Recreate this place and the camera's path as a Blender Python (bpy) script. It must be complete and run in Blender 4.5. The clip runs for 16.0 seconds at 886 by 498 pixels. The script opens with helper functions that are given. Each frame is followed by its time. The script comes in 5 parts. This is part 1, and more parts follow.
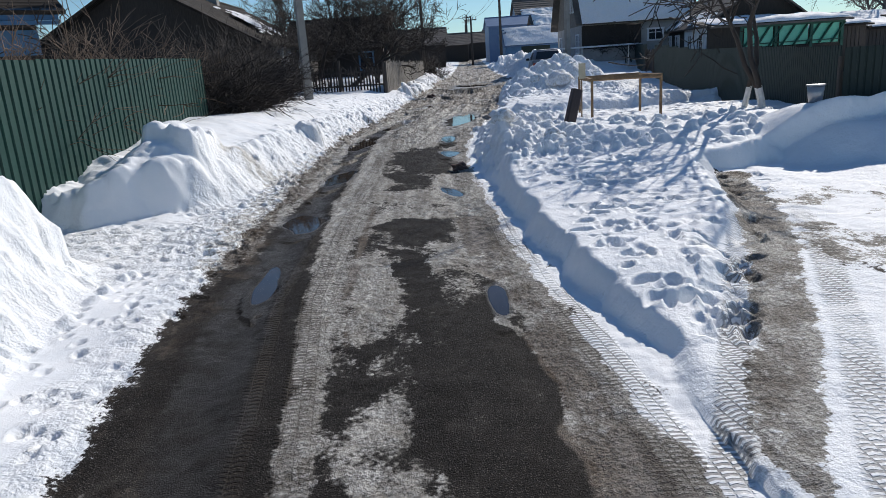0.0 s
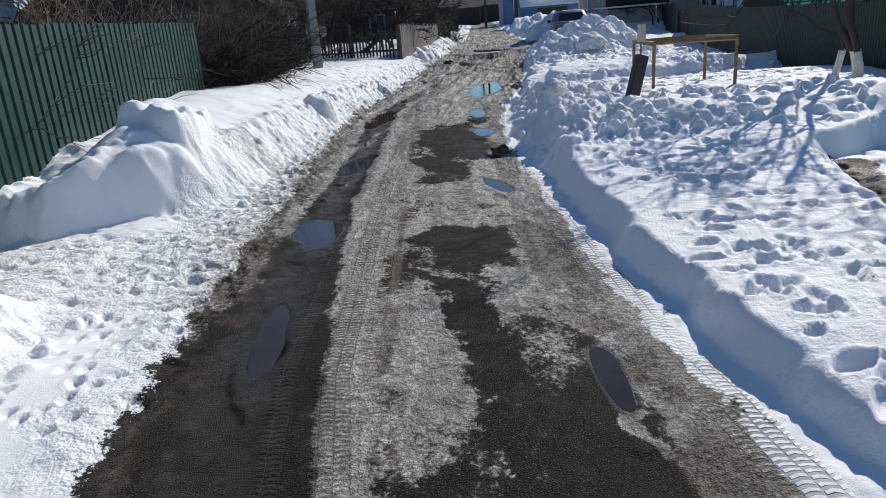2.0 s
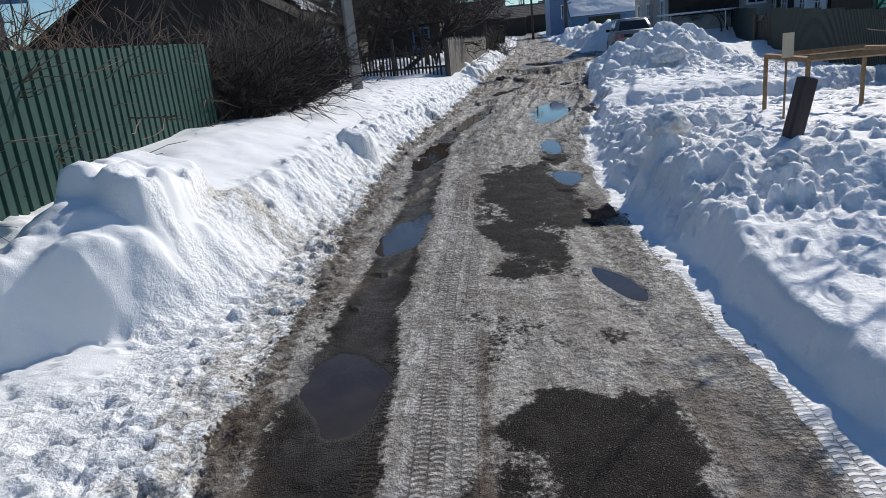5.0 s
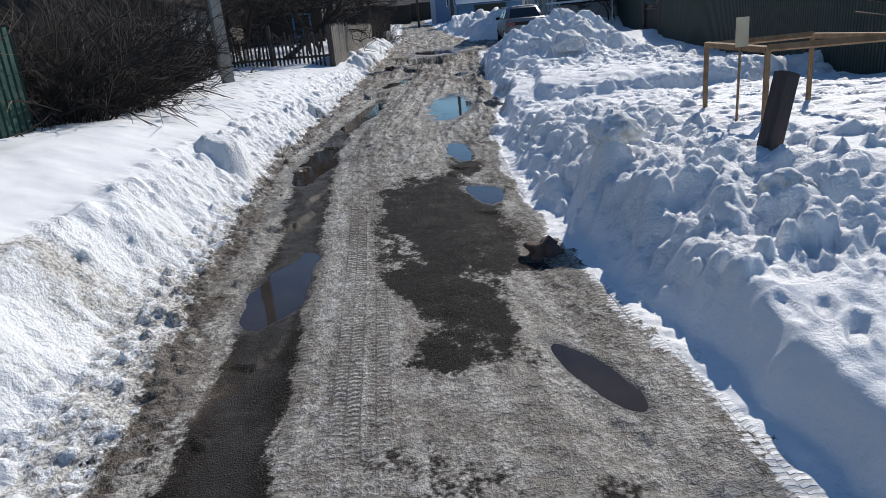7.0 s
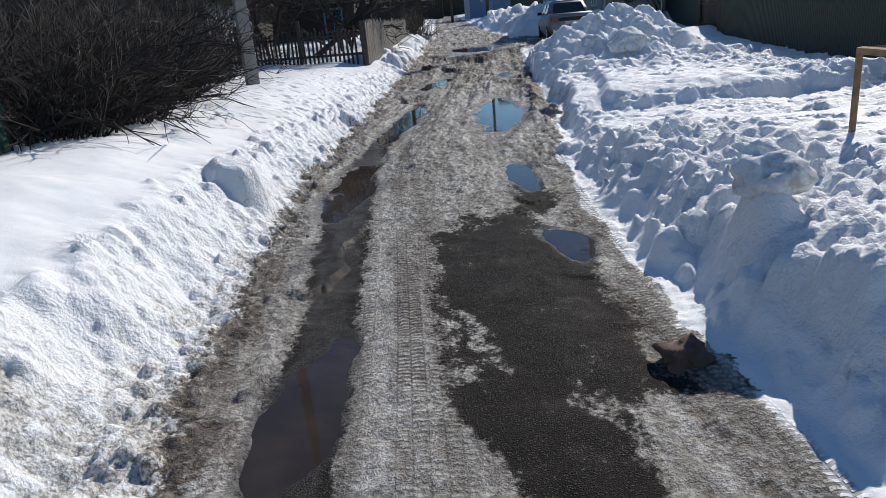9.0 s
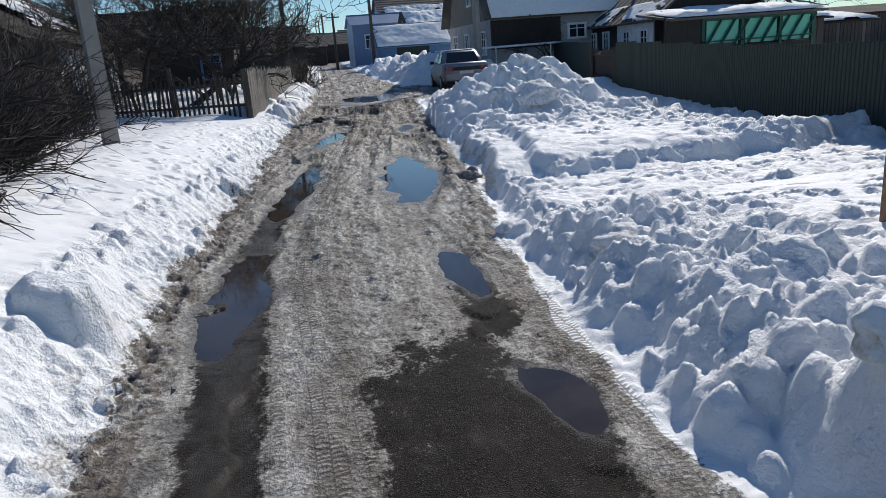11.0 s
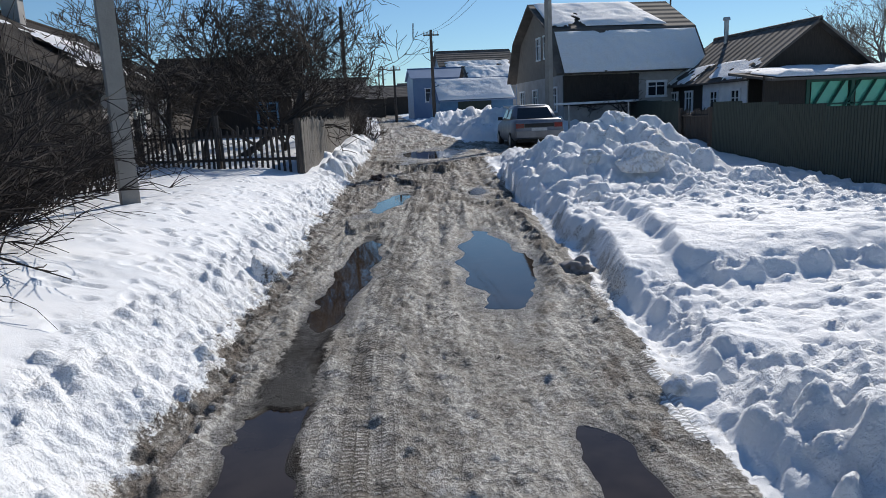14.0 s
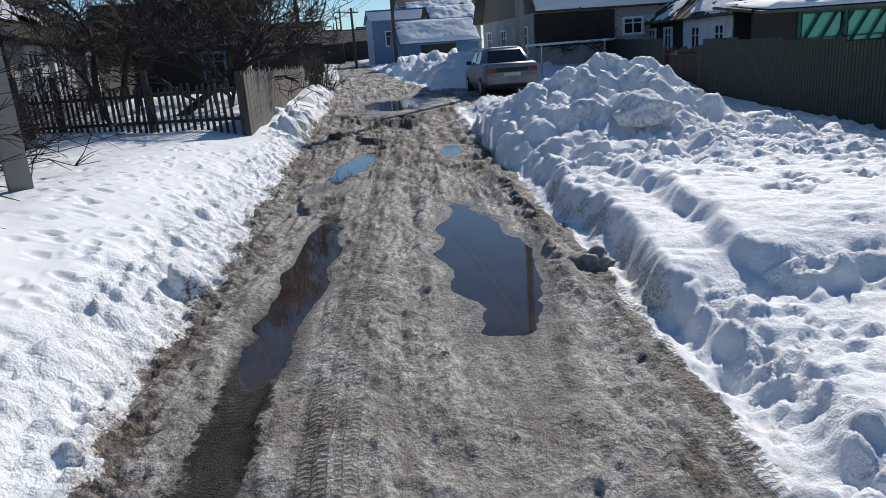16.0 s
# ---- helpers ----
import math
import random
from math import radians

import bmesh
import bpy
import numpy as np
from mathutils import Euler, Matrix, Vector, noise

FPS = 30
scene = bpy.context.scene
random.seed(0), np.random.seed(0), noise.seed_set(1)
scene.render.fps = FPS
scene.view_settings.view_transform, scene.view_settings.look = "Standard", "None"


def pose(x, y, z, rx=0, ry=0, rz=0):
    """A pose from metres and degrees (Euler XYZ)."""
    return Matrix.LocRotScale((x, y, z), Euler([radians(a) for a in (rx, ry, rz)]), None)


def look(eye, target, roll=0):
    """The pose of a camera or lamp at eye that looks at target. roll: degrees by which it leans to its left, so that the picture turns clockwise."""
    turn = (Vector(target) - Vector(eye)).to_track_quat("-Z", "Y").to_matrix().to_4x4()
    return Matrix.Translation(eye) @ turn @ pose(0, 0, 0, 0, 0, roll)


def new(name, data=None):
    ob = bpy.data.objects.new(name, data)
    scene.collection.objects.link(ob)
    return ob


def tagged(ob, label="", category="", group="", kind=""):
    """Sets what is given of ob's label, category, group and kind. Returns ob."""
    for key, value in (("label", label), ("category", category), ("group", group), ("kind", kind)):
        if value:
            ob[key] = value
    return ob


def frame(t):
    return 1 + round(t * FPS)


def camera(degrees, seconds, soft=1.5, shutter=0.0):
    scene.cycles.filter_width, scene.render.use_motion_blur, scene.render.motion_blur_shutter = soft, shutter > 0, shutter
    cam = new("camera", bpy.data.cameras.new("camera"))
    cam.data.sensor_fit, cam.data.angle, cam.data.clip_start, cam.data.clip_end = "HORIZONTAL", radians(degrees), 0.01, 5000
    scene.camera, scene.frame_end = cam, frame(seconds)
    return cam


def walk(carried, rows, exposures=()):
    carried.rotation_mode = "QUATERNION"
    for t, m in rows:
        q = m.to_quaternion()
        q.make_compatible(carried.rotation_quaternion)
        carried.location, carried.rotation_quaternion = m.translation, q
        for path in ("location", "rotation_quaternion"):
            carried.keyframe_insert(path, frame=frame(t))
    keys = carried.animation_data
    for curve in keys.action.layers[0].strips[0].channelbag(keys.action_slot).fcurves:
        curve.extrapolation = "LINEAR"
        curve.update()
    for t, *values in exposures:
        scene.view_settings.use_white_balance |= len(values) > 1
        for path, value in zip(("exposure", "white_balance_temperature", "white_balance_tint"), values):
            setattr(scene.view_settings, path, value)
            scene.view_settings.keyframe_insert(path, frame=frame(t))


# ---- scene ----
cam = camera(65.5, 16.0, soft=0.8)
PATH = [
    (0, (-0.019, -0.192, 1.606), (-0.016, 1.74, 1.09), -3.9),
    (0.5, (-0.073, 0.221, 1.601), (-0.185, 2.164, 1.138), -6.2),
    (1, (-0.101, 0.646, 1.606), (-0.316, 2.573, 1.116), -6.4),
    (1.5, (-0.21, 1.02, 1.618), (-0.28, 2.963, 1.151), -4.0),
    (2, (-0.339, 1.419, 1.616), (-0.37, 3.324, 1.009), -4.5),
    (2.5, (-0.45, 1.78, 1.64), (-0.69, 3.692, 1.104), -3.3),
    (3, (-0.545, 2.192, 1.665), (-0.719, 4.104, 1.105), -2.8),
    (3.5, (-0.672, 2.613, 1.678), (-0.712, 4.53, 1.108), -2.8),
    (4, (-0.719, 3.055, 1.675), (-0.901, 4.984, 1.18), -4.1),
    (4.2, (-0.696, 3.24, 1.704), (-0.88, 5.168, 1.205), -4.9),
    (6.3, (-0.627, 4.894, 1.632), (-0.646, 6.779, 0.963), -3.8),
    (6.5, (-0.688, 5.088, 1.619), (-0.621, 7.0, 1.037), -2.9),
    (7, (-0.716, 5.49, 1.668), (-0.562, 7.384, 1.043), -5.4),
    (7.5, (-0.696, 5.888, 1.701), (-0.722, 7.809, 1.143), -5.9),
    (8, (-0.71, 6.256, 1.698), (-0.646, 8.154, 1.072), -4.9),
    (8.5, (-0.821, 6.659, 1.731), (-0.595, 8.538, 1.085), -4.0),
    (9, (-0.865, 7.033, 1.718), (-0.79, 8.929, 1.087), -5.3),
    (9.5, (-0.885, 7.479, 1.762), (-0.819, 9.372, 1.12), -4.8),
    (9.7, (-0.893, 7.642, 1.766), (-0.746, 9.559, 1.214), -5.5),
    (11.8, (-1.004, 9.334, 1.814), (-0.574, 11.213, 1.281), -4.1),
    (12, (-1.011, 9.472, 1.804), (-0.647, 11.367, 1.278), -4.5),
    (12.5, (-0.934, 9.865, 1.828), (-0.708, 11.804, 1.391), -2.8),
    (13, (-0.923, 10.309, 1.833), (-0.561, 12.223, 1.379), -1.4),
    (13.5, (-0.929, 10.686, 1.808), (-0.445, 12.558, 1.294), -2.6),
    (14, (-0.926, 11.128, 1.81), (-0.641, 13.07, 1.427), -2.7),
    (14.5, (-0.889, 11.548, 1.835), (-0.532, 13.467, 1.398), -0.7),
    (15, (-0.911, 12.077, 1.782), (-0.342, 13.945, 1.347), -3.3),
    (15.5, (-0.837, 12.38, 1.837), (-0.405, 14.287, 1.419), -4.1),
    (16, (-0.73, 12.774, 1.879), (-0.369, 14.665, 1.339), -4.3),
]
walk(cam, [(t, look(eye, target, roll)) for t, eye, target, roll in PATH], [(0, -0.31, 6550, 10), (16, -0.31, 6550, 10)])

# ---- light ----
SUN_DIR = Vector((0.59, 0.81, 0.67)).normalized()   # towards the sun
sun_data = bpy.data.lights.new("sun", "SUN")
sun_data.energy, sun_data.angle, sun_data.color = 5.0, radians(0.55), (1.0, 0.95, 0.88)
sun = new("sun", sun_data)
sun.matrix_world = look((0, 0, 30), Vector((0, 0, 30)) - SUN_DIR)
world = bpy.data.worlds.new("sky")
scene.world = world
world.use_nodes = True
sky = world.node_tree.nodes.new("ShaderNodeTexSky")
sky.sky_type, sky.sun_disc = "NISHITA", False
sky.sun_elevation = math.asin(SUN_DIR.z)
sky.sun_rotation = math.atan2(SUN_DIR.x, SUN_DIR.y)
sky.air_density, sky.dust_density, sky.ozone_density = 1.0, 0.0, 1.0
back = world.node_tree.nodes["Background"]
back.inputs["Strength"].default_value = 0.092
tint = world.node_tree.nodes.new("ShaderNodeMix")
tint.data_type, tint.blend_type = "RGBA", "MULTIPLY"
tint.inputs[0].default_value = 1.0
tint.inputs[7].default_value = (0.72, 0.97, 1.22, 1)
world.node_tree.links.new(sky.outputs[0], tint.inputs[6])
world.node_tree.links.new(tint.outputs[2], back.inputs["Color"])

# ---- materials ----


class Nodes:
    """A material's node tree, built by short calls."""

    def __init__(self, name):
        self.mat = bpy.data.materials.new(name)
        self.mat.use_nodes = True
        self.t = self.mat.node_tree
        self.bsdf = self.t.nodes["Principled BSDF"]
        self.coord = self.t.nodes.new("ShaderNodeTexCoord").outputs["Object"]

    def put(self, socket, value):
        if isinstance(value, bpy.types.NodeSocket):
            self.t.links.new(value, socket)
        elif isinstance(value, tuple) and len(value) == 3 and socket.type == "RGBA":
            socket.default_value = (*value, 1)
        else:
            socket.default_value = value

    def noise(self, scale, detail=4.0, rough=0.55, stretch=(1, 1, 1), coord=None):
        m = self.t.nodes.new("ShaderNodeMapping")
        m.inputs["Scale"].default_value = stretch
        self.t.links.new(coord or self.coord, m.inputs["Vector"])
        n = self.t.nodes.new("ShaderNodeTexNoise")
        n.inputs["Scale"].default_value, n.inputs["Detail"].default_value, n.inputs["Roughness"].default_value = scale, detail, rough
        self.t.links.new(m.outputs[0], n.inputs["Vector"])
        return n.outputs[0]

    def voronoi(self, scale, stretch=(1, 1, 1)):
        m = self.t.nodes.new("ShaderNodeMapping")
        m.inputs["Scale"].default_value = stretch
        self.t.links.new(self.coord, m.inputs["Vector"])
        n = self.t.nodes.new("ShaderNodeTexVoronoi")
        n.inputs["Scale"].default_value = scale
        self.t.links.new(m.outputs[0], n.inputs["Vector"])
        return n.outputs["Distance"]

    def math(self, op, a, b=0.0, clamp=False):
        n = self.t.nodes.new("ShaderNodeMath")
        n.operation, n.use_clamp = op, clamp
        self.put(n.inputs[0], a)
        self.put(n.inputs[1], b)
        return n.outputs[0]

    def ramp(self, value, lo, hi, a=0.0, b=1.0):
        n = self.t.nodes.new("ShaderNodeMapRange")
        n.interpolation_type = "SMOOTHSTEP"
        self.put(n.inputs["Value"], value)
        for key, v in (("From Min", lo), ("From Max", hi), ("To Min", a), ("To Max", b)):
            n.inputs[key].default_value = v
        return n.outputs[0]

    def mix(self, fac, a, b):
        n = self.t.nodes.new("ShaderNodeMix")
        n.data_type = "RGBA"
        self.put(n.inputs[0], fac)
        self.put(n.inputs[6], a)
        self.put(n.inputs[7], b)
        return n.outputs[2]

    def attr(self, name):
        n = self.t.nodes.new("ShaderNodeAttribute")
        n.attribute_name = name
        return n.outputs["Fac"]

    def bump(self, height, strength, distance, normal=None):
        n = self.t.nodes.new("ShaderNodeBump")
        self.put(n.inputs["Strength"], strength)
        n.inputs["Distance"].default_value = distance
        self.put(n.inputs["Height"], height)
        if normal:
            self.t.links.new(normal, n.inputs["Normal"])
        return n.outputs[0]

    def random(self):
        return self.t.nodes.new("ShaderNodeObjectInfo").outputs["Random"]

    def island(self):
        return self.t.nodes.new("ShaderNodeNewGeometry").outputs["Random Per Island"]

    def done(self, color, rough=0.6, normal=None, metal=0.0, spec=None):
        self.put(self.bsdf.inputs["Base Color"], color)
        self.put(self.bsdf.inputs["Roughness"], rough)
        self.put(self.bsdf.inputs["Metallic"], metal)
        if spec is not None:
            self.put(self.bsdf.inputs["Specular IOR Level"], spec)
        if normal:
            self.t.links.new(normal, self.bsdf.inputs["Normal"])
        return self.mat


def plain(name, a, b, scale=3.0, rough=0.6, metal=0.0, grain=60.0, bump=0.15, stretch=(1, 1, 1)):
    """Paint, wood, metal: two tones at one scale, a finer grain and a little relief."""
    n = Nodes(name)
    big = n.ramp(n.noise(scale, 5, 0.6, stretch), 0.3, 0.7)
    fine = n.noise(grain, 3, 0.6, stretch)
    fac = n.math("ADD", n.math("MULTIPLY", big, 0.7), n.math("MULTIPLY", fine, 0.3), True)
    return n.done(n.mix(fac, a, b), n.ramp(fine, 0.2, 0.8, rough - 0.1, min(1, rough + 0.12)), n.bump(fine, bump, 0.01), metal)


def make_ground_material():
    n = Nodes("street_and_snow")
    snow, slush, tread, wet, mud, crust, across = (n.attr(k) for k in ("snow", "slush", "tread", "wet", "mud", "crust", "across"))
    f1, f2, f3, f4 = n.noise(2.2, 6, 0.62), n.noise(11, 6, 0.65), n.noise(48, 4, 0.6), n.noise(150, 2, 0.6)
    grit = n.voronoi(85)
    clump = n.math("ADD", n.math("MULTIPLY", n.voronoi(21), 0.6), n.math("MULTIPLY", n.voronoi(47), 0.5))
    streak = n.noise(5.0, 4, 0.6, (1, 0.12, 1))
    # tar and stones of the worn road
    stone = n.ramp(grit, 0.10, 0.42)
    tar = n.mix(stone, (0.120, 0.106, 0.095), (0.018, 0.0158, 0.0142))
    tar = n.mix(n.ramp(f2, 0.35, 0.7), tar, (0.022, 0.0185, 0.016))
    tar = n.mix(n.ramp(f4, 0.62, 0.70, 0, 0.35), tar, (0.22, 0.20, 0.18))
    mottle = n.noise(4.3, 8, 0.72, (1, 0.7, 1))
    tar = n.mix(n.ramp(mottle, 0.48, 0.66, 0.0, 0.30), tar, (0.095, 0.085, 0.074))
    # grey slush with sand in it, coloured paler on crests and darker in pits
    edge = n.math("ADD", n.math("MULTIPLY", n.math("SUBTRACT", mottle, 0.5), 2.6), n.math("ADD", n.math("MULTIPLY", n.math("SUBTRACT", f3, 0.5), 0.8), n.math("MULTIPLY", n.math("SUBTRACT", clump, 0.40), -0.35)))
    deep = n.math("ADD", slush, edge)
    ice = n.mix(n.ramp(f2, 0.3, 0.72), (0.46, 0.43, 0.375), (0.76, 0.74, 0.69))
    ice = n.mix(n.ramp(n.math("ADD", clump, n.math("MULTIPLY", f2, 0.35)), 0.55, 0.90, 0.0, 0.5), ice, (0.13, 0.108, 0.084))
    ice = n.mix(n.ramp(n.noise(2.6, 7, 0.68, (1, 0.6, 1)), 0.48, 0.66, 0, 0.66), ice, (0.17, 0.143, 0.112))
    ice = n.mix(n.ramp(f3, 0.52, 0.70, 0, 0.6), ice, (0.74, 0.725, 0.69))
    ice = n.mix(n.ramp(f3, 0.28, 0.42, 0.5, 0.0), ice, (0.085, 0.070, 0.054))
    ice = n.mix(n.ramp(streak, 0.40, 0.60, 0.50, 0.0), ice, (0.17, 0.150, 0.122))
    ice = n.mix(n.ramp(deep, 1.0, 1.6, 0.0, 0.5), ice, (0.80, 0.79, 0.77))
    icy = n.ramp(deep, 0.20, 0.62)
    road = n.mix(icy, tar, ice)
    # brown dirt thrown on ice and snow; also the painted shade of one bank face
    mud_and_shade = n.ramp(n.math("SUBTRACT", mud, n.math("MULTIPLY", edge, 0.55)), 0.30, 0.75)
    earth = n.mix(n.ramp(f3, 0.35, 0.65), (0.044, 0.033, 0.025), (0.17, 0.130, 0.098))
    earth = n.mix(n.ramp(streak, 0.44, 0.64, 0.0, 0.30), earth, (0.40, 0.36, 0.31))
    road = n.mix(n.math("MULTIPLY", mud_and_shade, 0.78), road, earth)
    white = n.mix(n.ramp(f1, 0.3, 0.7), (0.83, 0.85, 0.87), (0.91, 0.91, 0.91))
    white = n.mix(n.math("MULTIPLY", mud_and_shade, 0.80), white, n.mix(n.ramp(f3, 0.38, 0.56), (0.17, 0.142, 0.108), (0.62, 0.595, 0.545)))
    cover = n.ramp(n.math("ADD", snow, n.math("MULTIPLY", edge, 0.65)), 0.42, 0.56)
    color = n.mix(cover, road, white)
    damp = n.ramp(n.math("ADD", wet, n.math("MULTIPLY", edge, 0.35)), 0.35, 0.7)
    color = n.mix(n.math("MULTIPLY", damp, 0.6), color, (0.022, 0.019, 0.017))
    rough = n.math("SUBTRACT", n.ramp(f3, 0.2, 0.8, 0.50, 0.80), n.math("MULTIPLY", damp, 0.30))
    # lugs of tyre prints, in columns across the wheel
    sep = n.t.nodes.new("ShaderNodeSeparateXYZ")
    n.t.links.new(n.coord, sep.inputs[0])
    col = n.math("MULTIPLY", across, 15.0)
    off = n.math("ABSOLUTE", n.math("SUBTRACT", n.math("FRACT", col), 0.5))
    phase = n.math("ADD", n.math("MULTIPLY", sep.outputs[1], 172.0), n.math("ADD", n.math("MULTIPLY", off, 3.2), n.math("ADD", n.math("MULTIPLY", f1, 5.0), n.math("MULTIPLY", n.math("FLOOR", col), 2.3))))
    lug = n.math("MULTIPLY", n.ramp(n.math("SINE", phase), -0.35, 0.35), n.ramp(off, 0.40, 0.48, 1.0, 0.0))
    worn = n.math("MULTIPLY", tread, n.ramp(n.math("ADD", f2, n.math("MULTIPLY", f1, 0.5)), 0.80, 1.05, 1.0, 0.45))
    bars = n.math("MULTIPLY", lug, worn)
    color = n.mix(n.math("MULTIPLY", n.math("SUBTRACT", worn, bars, True), 0.80), color, (0.085, 0.070, 0.055))
    open_road = n.math("SUBTRACT", 1.0, cover)
    slushy = n.math("MULTIPLY", icy, open_road)
    crusty = n.math("MULTIPLY", crust, cover)
    nor = n.bump(bars, 0.9, 0.018)
    nor = n.bump(f2, n.math("ADD", 0.10, n.math("ADD", n.math("MULTIPLY", slushy, 0.55), n.math("MULTIPLY", crusty, 0.5))), 0.05, nor)
    nor = n.bump(n.math("MULTIPLY", clump, -1.0), n.math("ADD", n.math("MULTIPLY", slushy, 1.0), n.math("MULTIPLY", crusty, 0.55)), 0.014, nor)
    nor = n.bump(f3, n.math("ADD", 0.22, n.math("ADD", n.math("MULTIPLY", slushy, 0.6), n.math("MULTIPLY", crusty, 0.45))), 0.014, nor)
    nor = n.bump(n.math("ADD", f4, n.math("MULTIPLY", stone, -0.5)), n.math("ADD", 0.25, n.math("MULTIPLY", open_road, 0.65)), 0.010, nor)
    shine = n.math("ADD", 0.05, n.math("ADD", n.math("MULTIPLY", n.math("ADD", slushy, cover), 0.15), n.math("MULTIPLY", damp, 0.10)))
    return n.done(color, rough, nor, 0.0, shine)


def make_snow_material(name, dirt):
    n = Nodes(name)
    f1, f2, f3 = n.noise(3, 5, 0.6), n.noise(18, 5, 0.65), n.noise(90, 3, 0.6)
    c = n.mix(n.ramp(f1, 0.3, 0.7), (0.80, 0.82, 0.85), (0.90, 0.90, 0.90))
    c = n.mix(n.ramp(n.math("ADD", f2, n.math("MULTIPLY", f1, 0.5)), 0.62, 1.0, 0, dirt), c, (0.36, 0.32, 0.26))
    return n.done(c, 0.75, n.bump(f3, 0.5, 0.008, n.bump(f2, 0.5, 0.03)), 0.0, 0.3)


def make_water_material():
    n = Nodes("puddle_water")
    f = n.noise(3, 3)
    c = n.mix(n.ramp(f, 0.3, 0.7), (0.030, 0.022, 0.017), (0.050, 0.038, 0.029))
    return n.done(c, 0.04, n.bump(n.noise(9, 2), 0.04, 0.01), 0.0, 0.24)


def make_sheet_material(name, a, b, rough):
    n = Nodes(name)
    streak = n.noise(2.0, 5, 0.6, (6, 6, 0.6))
    c = n.mix(n.ramp(streak, 0.3, 0.72), a, b)
    c = n.mix(n.ramp(n.noise(25, 4, 0.7), 0.62, 0.80, 0, 0.10), c, (0.20, 0.19, 0.16))
    c = n.mix(n.math("MULTIPLY", n.random(), 0.12), c, (0.02, 0.05, 0.04))
    return n.done(c, n.ramp(streak, 0.2, 0.8, rough, rough + 0.2), n.bump(n.noise(5, 3), 0.12, 0.02))


def make_wood_material(name, a, b, per_piece=0.35):
    n = Nodes(name)
    grain = n.noise(9, 6, 0.65, (5, 5, 0.35))
    c = n.mix(n.ramp(grain, 0.32, 0.7), a, b)
    dark = tuple(v * 0.45 for v in a)
    c = n.mix(n.math("MULTIPLY", n.random(), per_piece), c, dark)
    c = n.mix(n.ramp(n.noise(70, 3, 0.6, (3, 3, 0.3)), 0.55, 0.8, 0, 0.5), c, dark)
    return n.done(c, 0.82, n.bump(grain, 0.5, 0.012))


def make_roof_material(name, a, b, wave, axis):
    """Wavy fibre-cement or metal sheets with lichen and soot."""
    n = Nodes(name)
    f = n.noise(1.3, 6, 0.65)
    c = n.mix(n.ramp(f, 0.3, 0.7), a, b)
    c = n.mix(n.ramp(n.noise(9, 5, 0.7), 0.55, 0.8, 0, 0.55), c, tuple(v * 1.9 for v in b))
    sep = n.t.nodes.new("ShaderNodeSeparateXYZ")
    n.t.links.new(n.coord, sep.inputs[0])
    w = n.math("SINE", n.math("MULTIPLY", sep.outputs[axis], wave))
    return n.done(c, 0.85, n.bump(w, 0.45, 0.03), 0.0, 0.15)


GROUND = make_ground_material()
SNOW = make_snow_material("banked_snow", 0.25)
DIRTY_SNOW = make_snow_material("gritty_snow", 0.75)
WATER = make_water_material()
GREEN_SHEET = make_sheet_material("green_profiled_sheet", (0.0012, 0.040, 0.029), (0.0025, 0.052, 0.038), 0.5)
DARK_SHEET = make_sheet_material("dull_green_sheet", (0.016, 0.026, 0.020), (0.026, 0.037, 0.029), 0.65)
OLD_WOOD = make_wood_material("weathered_grey_wood", (0.10, 0.088, 0.074), (0.21, 0.188, 0.162))
DARK_WOOD = make_wood_material("dark_wet_wood", (0.050, 0.040, 0.034), (0.095, 0.078, 0.066))
LOG_WALL = make_wood_material("brown_timber_wall", (0.026, 0.020, 0.016), (0.050, 0.040, 0.032))
BARK = plain("dark_bark", (0.030, 0.024, 0.021), (0.065, 0.053, 0.045), 6, 0.9, 0, 60, 0.5, (1, 1, 0.3))
TWIG = plain("brown_twigs", (0.020, 0.015, 0.013), (0.046, 0.034, 0.027), 8, 0.85)
LIMEWASH = plain("limewashed_bark", (0.50, 0.49, 0.46), (0.74, 0.73, 0.70), 9, 0.9, 0, 60, 0.5)
CONCRETE = plain("pole_concrete", (0.24, 0.225, 0.205), (0.36, 0.34, 0.31), 2.5, 0.9, 0, 40, 0.35)
BRICK_GREY = plain("grey_block_wall", (0.27, 0.26, 0.25), (0.40, 0.385, 0.365), 2.0, 0.9, 0, 30, 0.3)
BLUE_PAINT = plain("faded_blue_paint", (0.05, 0.13, 0.24), (0.09, 0.20, 0.33), 2.0, 0.7)
BLUE_ROOF = plain("blue_roof_sheet", (0.10, 0.17, 0.30), (0.15, 0.23, 0.36), 1.0, 0.45)
WHITE_PAINT = plain("old_white_paint", (0.58, 0.60, 0.62), (0.78, 0.79, 0.80), 3.0, 0.7)
RUST = plain("rusty_angle_iron", (0.17, 0.10, 0.055), (0.34, 0.23, 0.13), 9.0, 0.85, 0.2, 70, 0.4)
BLACK_POST = plain("tarred_post", (0.028, 0.022, 0.024), (0.060, 0.042, 0.042), 7.0, 0.7, 0, 50, 0.4, (1, 1, 0.3))
WIRE = plain("cable_black", (0.020, 0.020, 0.022), (0.030, 0.030, 0.030), 5, 0.6)
GREEN_FILM = plain("green_film_glazing", (0.10, 0.46, 0.31), (0.16, 0.56, 0.40), 1.5, 0.35)
GREEN_TIMBER = plain("green_painted_timber", (0.010, 0.07, 0.045), (0.018, 0.09, 0.060), 2, 0.6)
SLATE = make_roof_material("mossy_wavy_slate", (0.022, 0.018, 0.015), (0.046, 0.038, 0.031), 42.0, 1)
TIN = make_roof_material("grey_tin_roof", (0.085, 0.076, 0.070), (0.14, 0.128, 0.118), 14.0, 1)
